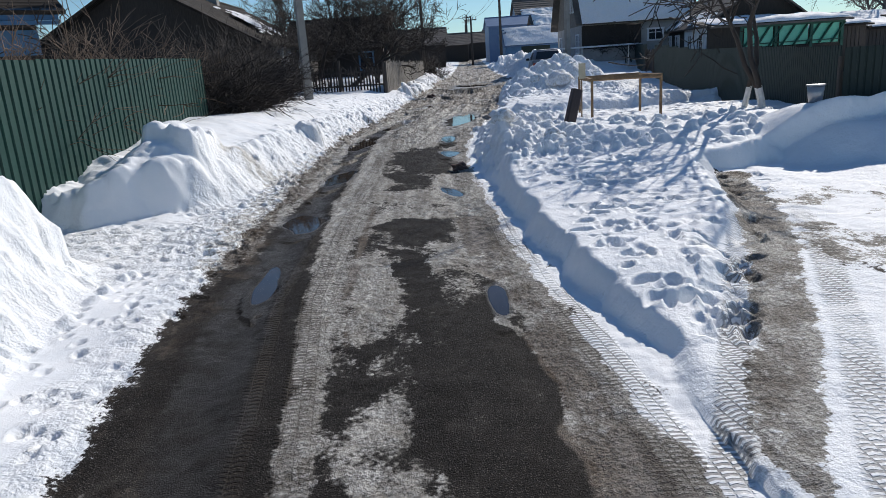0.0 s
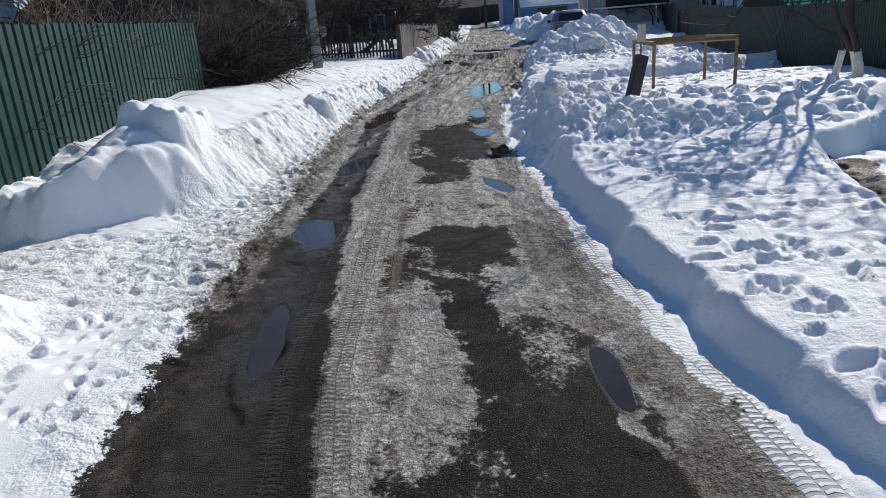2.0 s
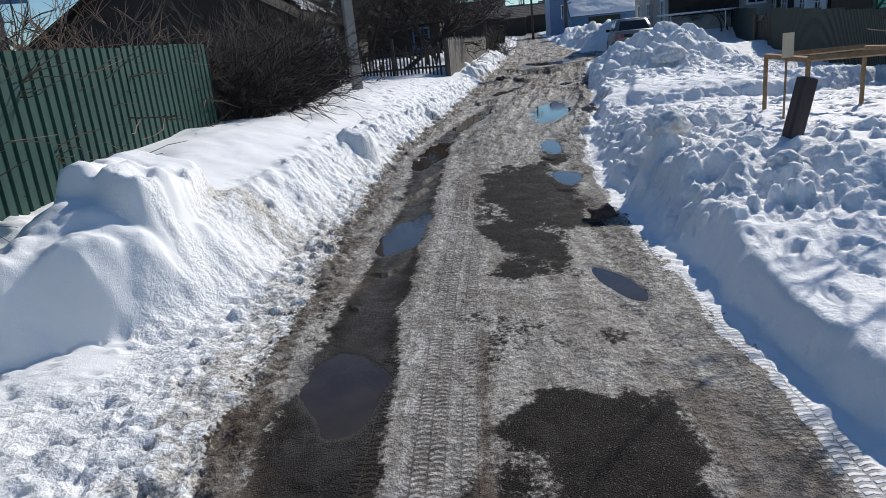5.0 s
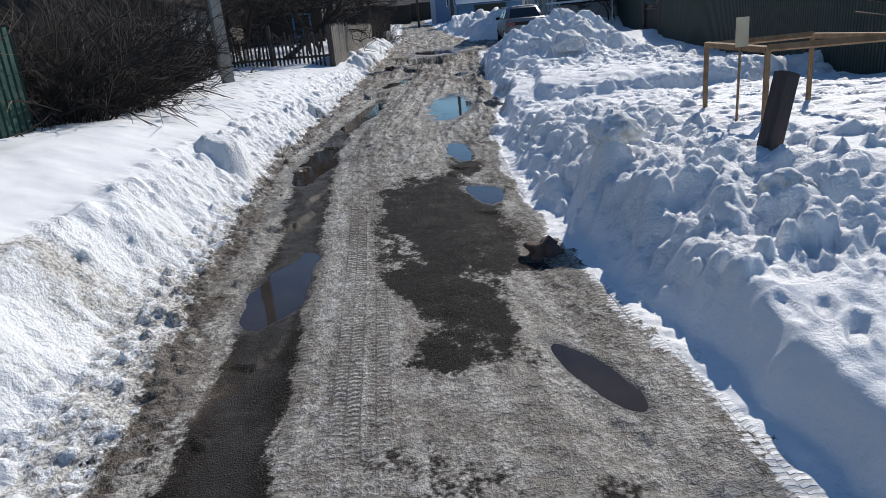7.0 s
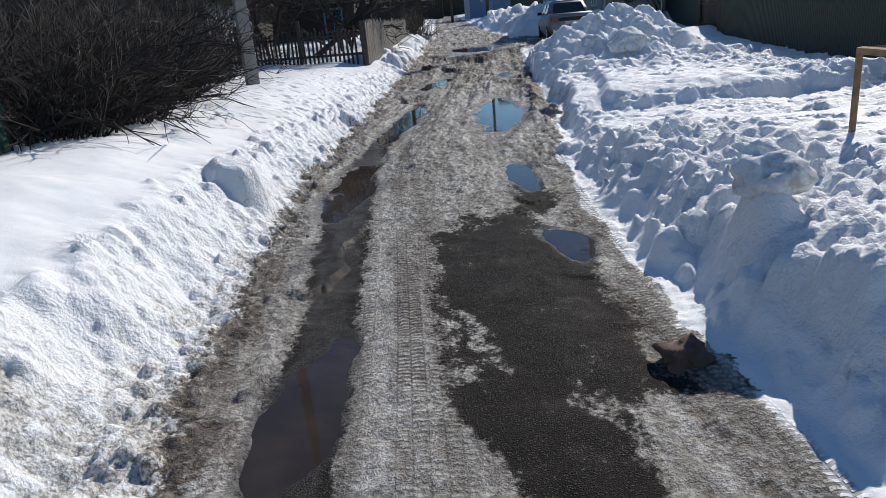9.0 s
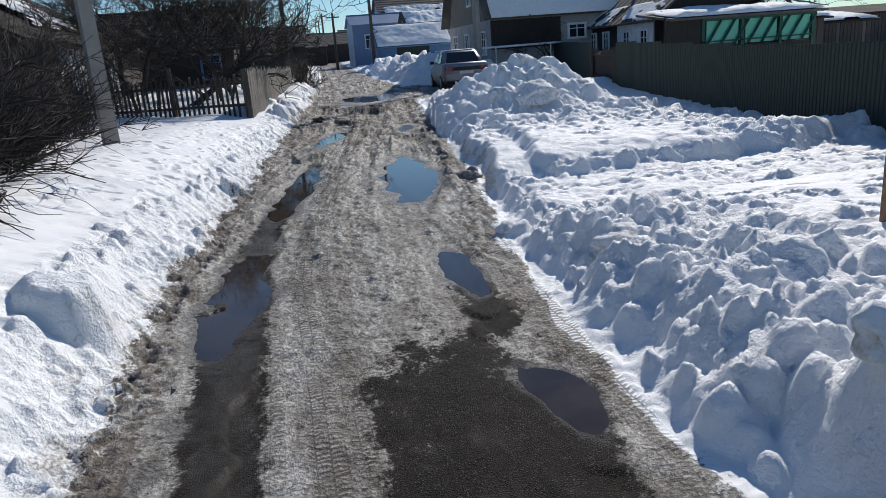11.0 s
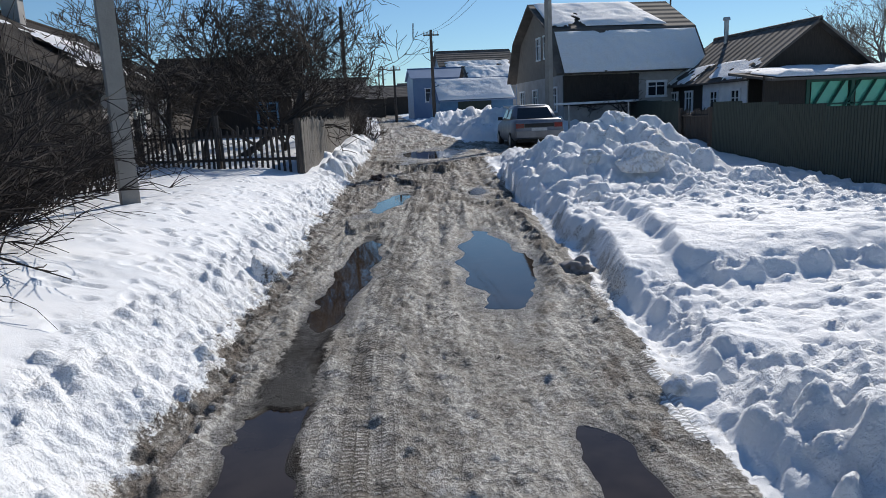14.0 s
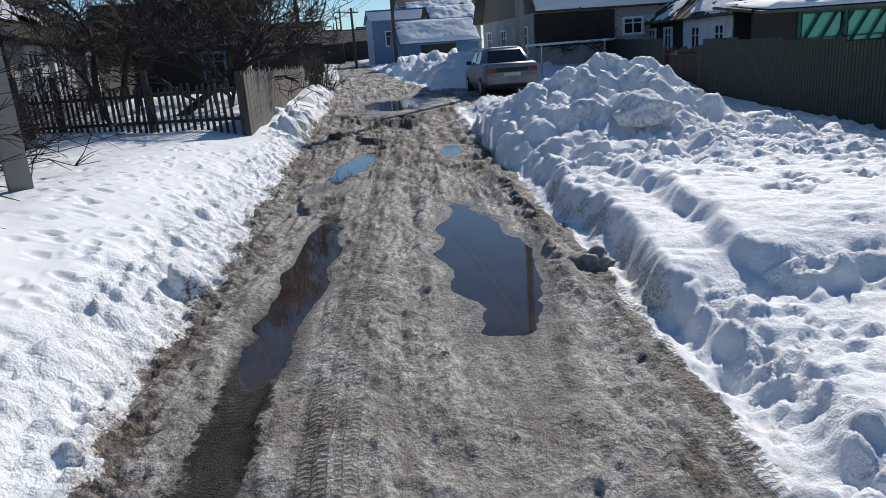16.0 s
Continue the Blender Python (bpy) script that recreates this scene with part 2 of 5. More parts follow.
CAR_PAINT = plain("dusty_grey_blue_paint", (0.13, 0.15, 0.20), (0.26, 0.27, 0.30), 2.5, 0.45, 0.3, 30, 0.05)
CAR_DIRT = plain("mud_splashed_paint", (0.20, 0.19, 0.19), (0.32, 0.30, 0.29), 4, 0.7)
RUBBER = plain("tyre_rubber", (0.018, 0.018, 0.019), (0.040, 0.038, 0.036), 8, 0.85)
STEEL = plain("grey_steel", (0.30, 0.30, 0.31), (0.45, 0.45, 0.46), 6, 0.4, 0.8)
LAMP_RED = plain("red_lens", (0.14, 0.012, 0.012), (0.24, 0.02, 0.02), 8, 0.2)
PLATE = plain("plate_white", (0.45, 0.45, 0.45), (0.62, 0.62, 0.62), 8, 0.5)
RAG = plain("brown_rag", (0.075, 0.045, 0.036), (0.17, 0.11, 0.085), 12, 0.9, 0, 60, 0.5)
BOARD = plain("yellowed_board", (0.42, 0.37, 0.26), (0.56, 0.50, 0.37), 5, 0.8)
FAR_TREE = plain("far_branches", (0.10, 0.085, 0.075), (0.17, 0.15, 0.135), 3, 0.9)
DRY_STALK = plain("dry_hop_vines", (0.12, 0.082, 0.055), (0.24, 0.17, 0.12), 6, 0.9)
glass = Nodes("dark_window_glass")
GLASS = glass.done((0.020, 0.024, 0.030), 0.06, None, 0.0, 0.5)

# ---- mesh helpers ----


class Shape:
    """Vertices and faces of one mesh, gathered by simple calls."""

    def __init__(self):
        self.v, self.f = [], []

    def quad(self, a, b, c, d):
        i = len(self.v)
        self.v += [tuple(a), tuple(b), tuple(c), tuple(d)]
        self.f.append((i, i + 1, i + 2, i + 3))
        return self

    def box(self, c, s, m=None, chamfer=0.0):
        """A box round c with sides s; chamfer cuts its upright edges."""
        x, y, z = (v / 2 for v in s)
        k = min(chamfer, x * 0.9, y * 0.9)
        ring = [(-x, -y), (x, -y), (x, y), (-x, y)] if k <= 0 else [(-x + k, -y), (x - k, -y), (x, -y + k), (x, y - k), (x - k, y), (-x + k, y), (-x, y - k), (-x, -y + k)]
        i, n = len(self.v), len(ring)
        for h in (-z, z):
            for a, b in ring:
                p = Vector((a, b, h))
                if m is not None:
                    p = m @ p
                self.v.append((p.x + c[0], p.y + c[1], p.z + c[2]))
        for j in range(n):
            self.f.append((i + j, i + (j + 1) % n, i + n + (j + 1) % n, i + n + j))
        self.f += [tuple(range(i + n - 1, i - 1, -1)), tuple(range(i + n, i + 2 * n))]
        return self

    def tube(self, pts, radii, sides=4, cap=True):
        """A tapered tube along points."""
        pts = [Vector(p) for p in pts]
        base = len(self.v)
        side = None
        for k, p in enumerate(pts):
            way = (pts[min(k + 1, len(pts) - 1)] - pts[max(k - 1, 0)]).normalized()
            if side is None:
                side = way.cross(Vector((0.31, 0.87, 0.37))).normalized()
            side = (side - way * side.dot(way)).normalized()
            up = way.cross(side)
            for j in range(sides):
                a = 2 * math.pi * j / sides
                self.v.append(tuple(p + (side * math.cos(a) + up * math.sin(a)) * radii[k]))
        for k in range(len(pts) - 1):
            for j in range(sides):
                a, b = base + k * sides, base + (k + 1) * sides
                self.f.append((a + j, a + (j + 1) % sides, b + (j + 1) % sides, b + j))
        if cap:
            e = base + (len(pts) - 1) * sides
            self.f += [tuple(range(base + sides - 1, base - 1, -1)), tuple(range(e, e + sides))]
        return self

    def prism(self, outline, a, b, axis):
        """An outline of two coordinates, drawn out along axis from a to b."""
        i, n = len(self.v), len(outline)
        for d in (a, b):
            for p, q in outline:
                self.v.append({0: (d, p, q), 1: (p, d, q), 2: (p, q, d)}[axis])
        for j in range(n):
            self.f.append((i + j, i + (j + 1) % n, i + n + (j + 1) % n, i + n + j))
        self.f += [tuple(range(i + n - 1, i - 1, -1)), tuple(range(i + n, i + 2 * n))]
        return self

    def mesh(self, name, smooth=False):
        me = bpy.data.meshes.new(name)
        me.from_pydata(self.v, [], self.f)
        bm = bmesh.new()
        bm.from_mesh(me)
        bmesh.ops.recalc_face_normals(bm, faces=bm.faces)
        bm.to_mesh(me)
        bm.free()
        if smooth:
            me.polygons.foreach_set("use_smooth", [True] * len(me.polygons))
        return me


def part(name, shape, material, parent=None, label="", smooth=False):
    """Links a shape as one mesh object, under parent if given."""
    me = shape.mesh(name, smooth)
    me.materials.append(material)
    ob = new(name, me)
    if parent is not None:
        ob.parent = parent
    if label:
        tagged(ob, label)
    return ob


def thing(name, place, label, category, group="", kind="", turn=0.0):
    ob = new(name)
    ob.empty_display_size = 0.2
    ob.matrix_basis = pose(*place, 0, 0, turn)
    return tagged(ob, label, category, group, kind)


def same_mesh(ob, m, parent):
    """Another object on the same mesh."""
    o = new(ob.name.split(".")[0], ob.data)
    o.parent = parent
    o.matrix_basis = m
    return o

# ---- ground ----


def slope(y):
    """Height of the bare street along the way."""
    y = np.asarray(y, dtype=float)
    return 0.0125 * np.clip(y, -8, 15) + 0.03 * np.clip(y - 20, 0, 14) + 0.02 * np.clip(y - 34, 0, 200)


def smooth01(x):
    x = np.clip(x, 0, 1)
    return x * x * (3 - 2 * x)


def hash2(i, j, seed):
    h = (i.astype(np.int64) * 374761393 + j.astype(np.int64) * 668265263 + seed * 1274126177) & 0x7FFFFFFF
    h = ((h ^ (h >> 13)) * 1274126177) & 0x7FFFFFFF
    return ((h ^ (h >> 16)) & 0xFFFF) / 65535.0


def vnoise(x, y, seed=0):
    """Value noise from -1 to 1."""
    i, j = np.floor(x), np.floor(y)
    u, v = smooth01(x - i), smooth01(y - j)
    a, b, c, d = hash2(i, j, seed), hash2(i + 1, j, seed), hash2(i, j + 1, seed), hash2(i + 1, j + 1, seed)
    return ((a * (1 - u) + b * u) * (1 - v) + (c * (1 - u) + d * u) * v) * 2 - 1


def fnoise(x, y, scale, octaves=4, seed=0, gain=0.5):
    total, amp = 0.0, 1.0
    for k in range(octaves):
        total = total + amp * vnoise(x * scale + 13.7 * k, y * scale - 7.3 * k, seed + k)
        scale, amp = scale * 2.03, amp * gain
    return total


LEFT_Y = [-10, 2.2, 3.6, 5, 6, 8, 10, 12, 14.3, 17, 19, 22.2, 26.4, 34.5, 45, 60, 90, 200]
LEFT_X = [-1.45, -1.50, -1.70, -1.82, -1.86, -1.86, -1.92, -1.87, -1.88, -1.62, -1.38, -1.15, -0.60, 0.35, 1.35, 2.3, 4.0, 9]
RIGHT_Y = [-10, 2.7, 3.4, 4.6, 7, 9.5, 10.2, 11.8, 14, 16.3, 17.5, 20.8, 23, 26.8, 30.5, 31.6, 36.8, 38, 47, 60, 90, 200]
RIGHT_X = [1.15, 1.05, 1.0, 0.86, 0.70, 0.58, 0.52, 0.65, 0.85, 1.28, 1.55, 1.98, 2.25, 2.76, 3.3, 6.6, 6.8, 4.2, 4.4, 5.0, 6.8, 12]


def clods(x, y, scale, seed, share=0.75):
    """Domes of chance size scattered on a grid of so many cells a metre, in metres."""
    px, py = x * scale, y * scale
    i, j = np.floor(px), np.floor(py)
    best = np.zeros_like(px)
    for a in (-1, 0, 1):
        for b in (-1, 0, 1):
            p, q = i + a, j + b
            dx, dy = px - p - hash2(p, q, seed), py - q - hash2(p, q, seed + 1)
            r = 0.30 + 0.36 * hash2(p, q, seed + 2)
            r = np.where(hash2(p, q, seed + 3) < share, r, 0.01)
            tilt = 1 + (hash2(p, q, seed + 4) - 0.5) * dx + (hash2(p, q, seed + 5) - 0.5) * dy
            k = np.abs(dx) ** 2.5 + np.abs(dy) ** 2.5
            best = np.maximum(best, r * tilt * np.sqrt(np.clip(1 - k / r ** 2.5, 0, 1)))
    return best / scale


def axis(marks):
    """Grid lines with a step that changes along the way: rows of start, end, step."""
    out = []
    for a, b, s in marks:
        out += list(np.arange(a, b - 1e-6, s))
    return out


XS = np.array([-900, -400, -200, -120, -80, -50, -35, -25, -18] + axis([(-14, -8, 0.5), (-8, -5, 0.12), (-5, -2.6, 0.034), (-2.6, 1.7, 0.019), (1.7, 5.6, 0.034), (5.6, 9, 0.07), (9, 14, 0.4)]) + [14, 17, 20, 25, 32, 45, 70, 120, 200, 400, 900])
YS = np.array([-60, -30, -15] + axis([(-8, 1.2, 0.2), (1.2, 14, 0.021), (14, 21, 0.026), (21, 28, 0.04), (28, 45, 0.11), (45, 80, 0.5)]) + [80, 85, 95, 110, 130, 160, 200, 260, 400, 700, 1400, 3000])
GX, GY = np.meshgrid(XS, YS)
LX, RX = np.interp(GY, LEFT_Y, LEFT_X), np.interp(GY, RIGHT_Y, RIGHT_X)
RAGGED = fnoise(GX, GY, 1.6, 4, 5) * 0.06
DL, DR = LX - GX + RAGGED, GX - RX + RAGGED * 1.4   # metres outside the street's left and right edge


def curve(y, ys, vs):
    return np.interp(y, ys, vs)


BASE = slope(GY)
# left bank: rises from the street's edge to a shoulder, then runs level to fence and bushes
toe = np.where(GY > 6.2, GY - 0.8 * np.clip(GX + 3.8, 0, 1.3), GY)
lh = curve(toe, [-8, 4.9, 5.6, 6.98, 7.26, 9, 12, 13.2, 14.5, 18, 24, 30, 45, 80], [0.60, 0.64, 0.05, 0.04, 0.54, 0.50, 0.48, 0.42, 0.36, 0.38, 0.30, 0.30, 0.35, 0.4])
ls = curve(GY, [-8, 3, 5.2, 7.2, 8.4, 10, 12.5, 14, 16, 18, 60], [0.75, 0.72, 0.90, 0.9, 0.50, 0.26, 0.12, 0.02, 0.0, 0.0, 0.0])    # where it starts
lw = curve(GY, [-8, 5, 8, 10, 13, 18, 30], [0.5, 0.6, 0.55, 0.62, 0.75, 0.95, 0.9])
lh = lh * (1 - 0.35 * smooth01((-3.5 - GX) / 0.5) * smooth01((8.6 - GY) / 1.0) * (GY > 6.2))
left = lh * smooth01((DL - ls) / lw) + 0.31 * smooth01((DL - ls - lw * 0.6) / 1.3) * smooth01((toe - 7.02) / 0.34) * (1 - 0.75 * smooth01((-3.45 - GX) / 0.5) * smooth01((10.8 - GY) / 1.5)) * curve(GY, [0, 19, 24, 40], [1, 1, 0.55, 0.5]) + 0.04 * smooth01(DL / 0.3)
# right: a low crusted slab, a ploughed ridge behind it, a trodden path, a second ridge and a tall heap
rh = curve(GY, [-8, 2.5, 3.0, 4.0, 7.2, 8.6, 9.6, 12.5, 13.8, 14.8, 16.2, 16.7, 18.5, 20, 21.5, 26, 30, 31.5, 36.5, 38, 60], [0.02, 0.02, 0.10, 0.18, 0.24, 0.36, 0.44, 0.36, 0.28, 0.20, 0.17, 0.30, 0.31, 0.30, 0.28, 0.30, 0.30, 0.08, 0.08, 0.5, 0.5])
rw = curve(GY, [-8, 7.5, 9, 13, 14.6, 16, 20, 30], [0.16, 0.17, 0.5, 0.6, 0.4, 0.22, 0.24, 0.8])
right = rh * smooth01(DR / rw)
drive_edge = np.interp(GY, [1.9, 2.74, 3.1, 3.7, 5.7, 8.0, 8.6, 9.2], [0.85, 1.08, 1.22, 1.54, 2.43, 3.2, 4.2, 9.0])
on_drive = smooth01((GX - drive_edge + 0.1 + fnoise(GX, GY, 1.3, 3, 9) * 0.12) / 0.35) * smooth01((9.3 - GY) / 0.5)
right = right * (1 - on_drive) + 0.05 * on_drive
# plateau between ridge and fence, dropping to the fence
right = right + smooth01((GY - 8.6) / 0.7) * smooth01((14.4 - GY) / 1.2) * smooth01((DR - 0.4) / 1.0) * 0.08


def hill(x, y, rx, ry, h, power=1.0):
    d = np.sqrt(((GX - x) / rx) ** 2 + ((GY - y) / ry) ** 2)
    return h * smooth01(1 - d) ** power


def plateau(x, y, rx, ry, h, edge=0.25, seed=0):
    """A flat-topped block with steep, crooked sides."""
    d = ((np.abs(GX - x) / rx) ** 3 + (np.abs(GY - y) / ry) ** 3) ** (1 / 3) + fnoise(GX, GY, 1.8, 3, 100 + seed) * 0.14
    return h * smooth01((1 - d) / edge)


right = right + hill(4.9, 8.75, 0.75, 0.75, 0.30, 0.7) + hill(6.0, 8.5, 1.2, 0.9, 0.5, 0.7)
right = np.maximum(right, hill(4.4, 23.8, 3.0, 3.8, 1.16, 0.8)) + hill(4.4, 24.2, 1.5, 1.5, 0.12) + hill(3.0, 22.0, 1.2, 1.4, 0.12)
slab_on = smooth01((DR - 0.62 + fnoise(GX, GY, 1.2, 3, 62) * 0.15) / 0.2)
right = right + 0.15 * slab_on * smooth01((GY - 16.15 - 0.10 * (GX - 2.2) + fnoise(GX, GY, 1.1, 4, 63) * 0.28) / 0.2) * smooth01((22.5 - GY) / 2.5)
right = right + hill(6.6, 41.5, 2.0, 2.6, 0.55) + hill(6.3, 46, 2.3, 3.0, 0.75) + hill(6.2, 53, 2.6, 3.5, 0.8) + hill(7.5, 62, 3, 5, 0.8)
left = left + plateau(-3.27, 8.80, 0.42, 0.66, 0.24, 0.16, 1) + hill(-3.1, 8.3, 0.8, 0.8, 0.08) + hill(-3.6, 4.3, 1.3, 1.5, 0.15) + hill(-3.0, 2.2, 0.9, 1.4, 0.10) + plateau(-3.45, 4.75, 0.38, 0.42, 0.16, 0.2, 2)
left = left + hill(0.0, 36, 0.8, 2.5, 0.2)
right = right * (1 - 0.65 * smooth01((GX - 4.9 - 0.12 * (GY - 18)) / 1.6) * smooth01((GY - 16.9) / 0.8) * smooth01((30 - GY) / 2))
H = np.where(DL > 0, left, np.where(DR > 0, right, 0.0))
far_fade = smooth01((70 - GY) / 30)
H = H * (0.25 + 0.75 * far_fade)

# broken crust and lumps of the ploughed snow
rough_left = 1.5 * smooth01((DL + 0.05) / 0.2) * smooth01((1.0 - DL) / 0.6) * smooth01((GY - 7.2) / 1.0) + smooth01((DL - 0.7) / 0.2) * smooth01((6 - GY) / 0.6) * smooth01((1.7 - DL) / 0.8)
rough_right = smooth01((DR - 0.02) / 0.25) * smooth01((GY - 7.8) / 1.2) * np.where(GY < 14.5, smooth01((2.2 - DR) / 1.0), 1.0) * smooth01((9 - GX) / 2)
trodden = np.maximum(smooth01((GY - 14.5) / 0.3) * smooth01((16.3 - GY) / 0.3) * smooth01((DR - 0.2) / 0.3), smooth01((GY - 16.2) / 0.3) * smooth01((20 - GY) / 1.5) * smooth01((5.5 - GX) / 2.0))
rough_right = rough_right * (1 - 0.75 * trodden)
heaped = hill(4.4, 23.8, 3.2, 4.2, 1.0, 0.5)
H = H + heaped * (np.abs(fnoise(GX, GY, 1.1, 3, 121)) * 0.16 + np.abs(fnoise(GX, GY, 3.4, 3, 123)) * 0.07 - 0.13)
ridged = np.abs(fnoise(GX, GY, 1.5, 4, 21))
H = H + np.where(DR > 0, rough_right, 0) * (ridged * 0.10 + np.abs(fnoise(GX, GY, 4.2, 4, 23)) * 0.075 + fnoise(GX, GY, 12, 3, 24) * 0.016 - 0.075) + np.where(DL > 0, rough_left, 0) * (fnoise(GX, GY, 4.5, 4, 31) * 0.015 + np.abs(fnoise(GX, GY, 9, 3, 33)) * 0.014 - 0.008)
crusty = np.where(DL > 0, smooth01((DL - 0.5) / 0.4) * smooth01((9.5 - GY) / 1.0) * smooth01((H - 0.12) / 0.2), 0)
H = H + crusty * (np.abs(fnoise(GX, GY, 2.6, 4, 131)) * 0.09 + fnoise(GX, GY, 8, 3, 133) * 0.018 - 0.04)
outside = np.maximum(smooth01(DL / 0.2), smooth01(DR / 0.2))
ON_LEFT, ON_RIGHT = (DL > 0).astype(float), (DR > 0).astype(float)
STRIP_W = curve(GY, [-8, 5, 7, 8.5, 10, 13, 16, 24], [0.25, 0.35, 0.9, 0.95, 0.72, 0.52, 0.42, 0.36])   # gritty foot of the left bank
GRITTY = smooth01((DL + 0.12) / 0.15) * smooth01((STRIP_W + 0.25 - DL + fnoise(GX, GY, 2.2, 3, 141) * 0.22) / 0.3)
GATE = ON_LEFT * smooth01((GY - 5.0) / 0.5) * smooth01((7.3 - GY) / 0.5)
CRUSTY = np.clip(np.maximum.reduce([GRITTY, 0.9 * GATE, ON_RIGHT * np.maximum(rough_right, 0.45), ON_LEFT * rough_left, heaped]), 0, 1)
fine_a, fine_b, fine_c = clods(GX, GY, 6.5, 201), clods(GX, GY, 14, 211), clods(GX, GY, 27, 221, 0.6)
H = H + outside * (fnoise(GX, GY, 0.9, 3, 41) * 0.03 + (0.12 + 0.88 * CRUSTY) * (fnoise(GX, GY, 7, 3, 43) * 0.012 + fnoise(GX, GY, 16, 2, 44) * 0.006))
H = H + GRITTY * smooth01((GY - 4) / 3) * (0.08 * fine_a + 0.26 * fine_b + 0.40 * fine_c - 0.006)
H = H + ON_RIGHT * rough_right * (0.20 * fine_a * smooth01(fnoise(GX, GY, 1.3, 2, 145) + 0.6) + 0.34 * fine_b + 0.50 * fine_c - 0.02)
H = H + heaped * (0.60 * clods(GX, GY, 1.9, 231) + 0.60 * clods(GX, GY, 3.8, 241) + 0.34 * fine_a + 0.2 * fine_b - 0.16)
near_face = ON_LEFT * smooth01((5.8 - GY) / 0.4) * smooth01((H - 0.06) / 0.2)
H = H + near_face * (0.30 * clods(GX, GY, 3.6, 271) + 0.25 * fine_a + 0.25 * fine_b + 0.2 * fine_c - 0.03)
shoulder = np.exp(-((DL - STRIP_W - 0.1) / 0.16) ** 2) * smooth01((GY - 7.4) / 0.6)
H = H + shoulder * (0.40 * clods(GX, GY, 5.2, 251, 0.85) + 0.3 * fine_b)
# ice ribs and ruts of the street
inside = 1 - outside
RUT_L = np.interp(GY, [-8, 2.2, 4.4, 6.4, 8, 10, 12, 14, 15.5, 17, 18.3, 20.2, 24.5, 32, 45, 90], [-1.10, -1.15, -1.42, -1.45, -1.46, -1.42, -1.41, -1.44, -1.33, -1.11, -0.88, -0.56, 0.15, 1.1, 2.1, 4.6])
RUT_R = RUT_L + np.interp(GY, [0, 4, 8, 12, 14, 18, 24, 40], [1.75, 1.75, 1.58, 1.60, 1.55, 1.6, 1.85, 2.0])
u_l, u_r = GX - RUT_L, GX - RUT_R
H = H + inside * (-0.030 * np.exp(-(u_l / 0.17) ** 2) - 0.026 * np.exp(-(u_r / 0.16) ** 2))
later = smooth01((GY - 13) / 3)
H = H + inside * later * (fnoise(GX, GY, 3.2, 4, 51) * 0.012 + np.abs(fnoise(u_l, GY * 0.3, 6, 3, 53)) * 0.020 + fnoise(GX, GY, 11, 2, 54) * 0.010 + fnoise(u_l, GY * 0.10, 4.6, 4, 57) * 0.040)
rim_x = np.interp(GY, [15.6, 16.5, 17.5, 18.4, 19.2, 21.5, 23], [0.42, 0.62, 0.98, 1.26, 1.38, 1.72, 1.9])
rim = np.exp(-((GX - rim_x - 0.07 + fnoise(GX, GY, 1.5, 3, 58) * 0.07) / 0.11) ** 2) * smooth01((GY - 15.4) / 0.5) * smooth01((23 - GY) / 2)
H = H + inside * rim * (0.045 + 0.55 * fine_a + 0.35 * fine_b)
H = H + inside * (fnoise(GX, GY, 9, 3, 55) * 0.004 + fnoise(GX, GY, 2, 2, 56) * 0.008)

rnd = random.Random(7)
H0 = H.copy()


def window(x, y, r):
    """Grid rows and columns within r of a place."""
    a, b = np.searchsorted(XS, x - r), np.searchsorted(XS, x + r)
    c, d = np.searchsorted(YS, y - r), np.searchsorted(YS, y + r)
    return slice(c, d), slice(a, b)


def at(x, y):
    return H0[min(np.searchsorted(YS, y), len(YS) - 1), min(np.searchsorted(XS, x), len(XS) - 1)]


def lump(x, y, r, h, square=0.5):
    """Raises a rounded, crooked clod on the sheet."""
    w = window(x, y, r * 1.5)
    if H[w].size < 4:
        return
    a = rnd.uniform(0, math.pi)
    dx, dy = GX[w] - x, GY[w] - y
    p, q = (dx * math.cos(a) + dy * math.sin(a)) / r, (-dx * math.sin(a) + dy * math.cos(a)) / (r * rnd.uniform(0.6, 1.0))
    d = (np.abs(p) ** 2.8 + np.abs(q) ** 2.8) ** (1 / 2.8) + fnoise(GX[w], GY[w], 1.6 / r, 2, 71) * 0.15
    cap = np.clip(1 - d, 0, 1)
    tilt = 1 + rnd.uniform(-0.3, 0.3) * p + rnd.uniform(-0.3, 0.3) * q
    top = 0.45 * H0[w] + 0.55 * at(x, y) + h * (2 * smooth01(cap * 1.5) * tilt - 0.7)
    keep = np.maximum(smooth01(DL[w] / 0.1), smooth01(DR[w] / 0.1))
    H[w] = H[w] + (np.maximum(H[w], top) - H[w]) * (cap > 0) * keep


for _ in range(130):   # ridge right of the street
    y = rnd.uniform(8.4, 14.3)
    x = np.interp(y, RIGHT_Y, RIGHT_X) + abs(rnd.gauss(0.1, 0.6)) + 0.08
    lump(x, y, rnd.uniform(0.05, 0.16), rnd.uniform(0.02, 0.08))
for _ in range(110):
    lump(rnd.uniform(1.6, 4.6), rnd.uniform(8.5, 10.2), rnd.uniform(0.05, 0.18), rnd.uniform(0.02, 0.07))
for _ in range(45):
    y = rnd.choice((rnd.uniform(12.0, 14.6), rnd.uniform(18.5, 22)))
    x = np.interp(y, RIGHT_Y, RIGHT_X) + abs(rnd.gauss(0, 0.45)) + 0.06
    lump(x, y, rnd.uniform(0.04, 0.14), rnd.uniform(0.015, 0.06))
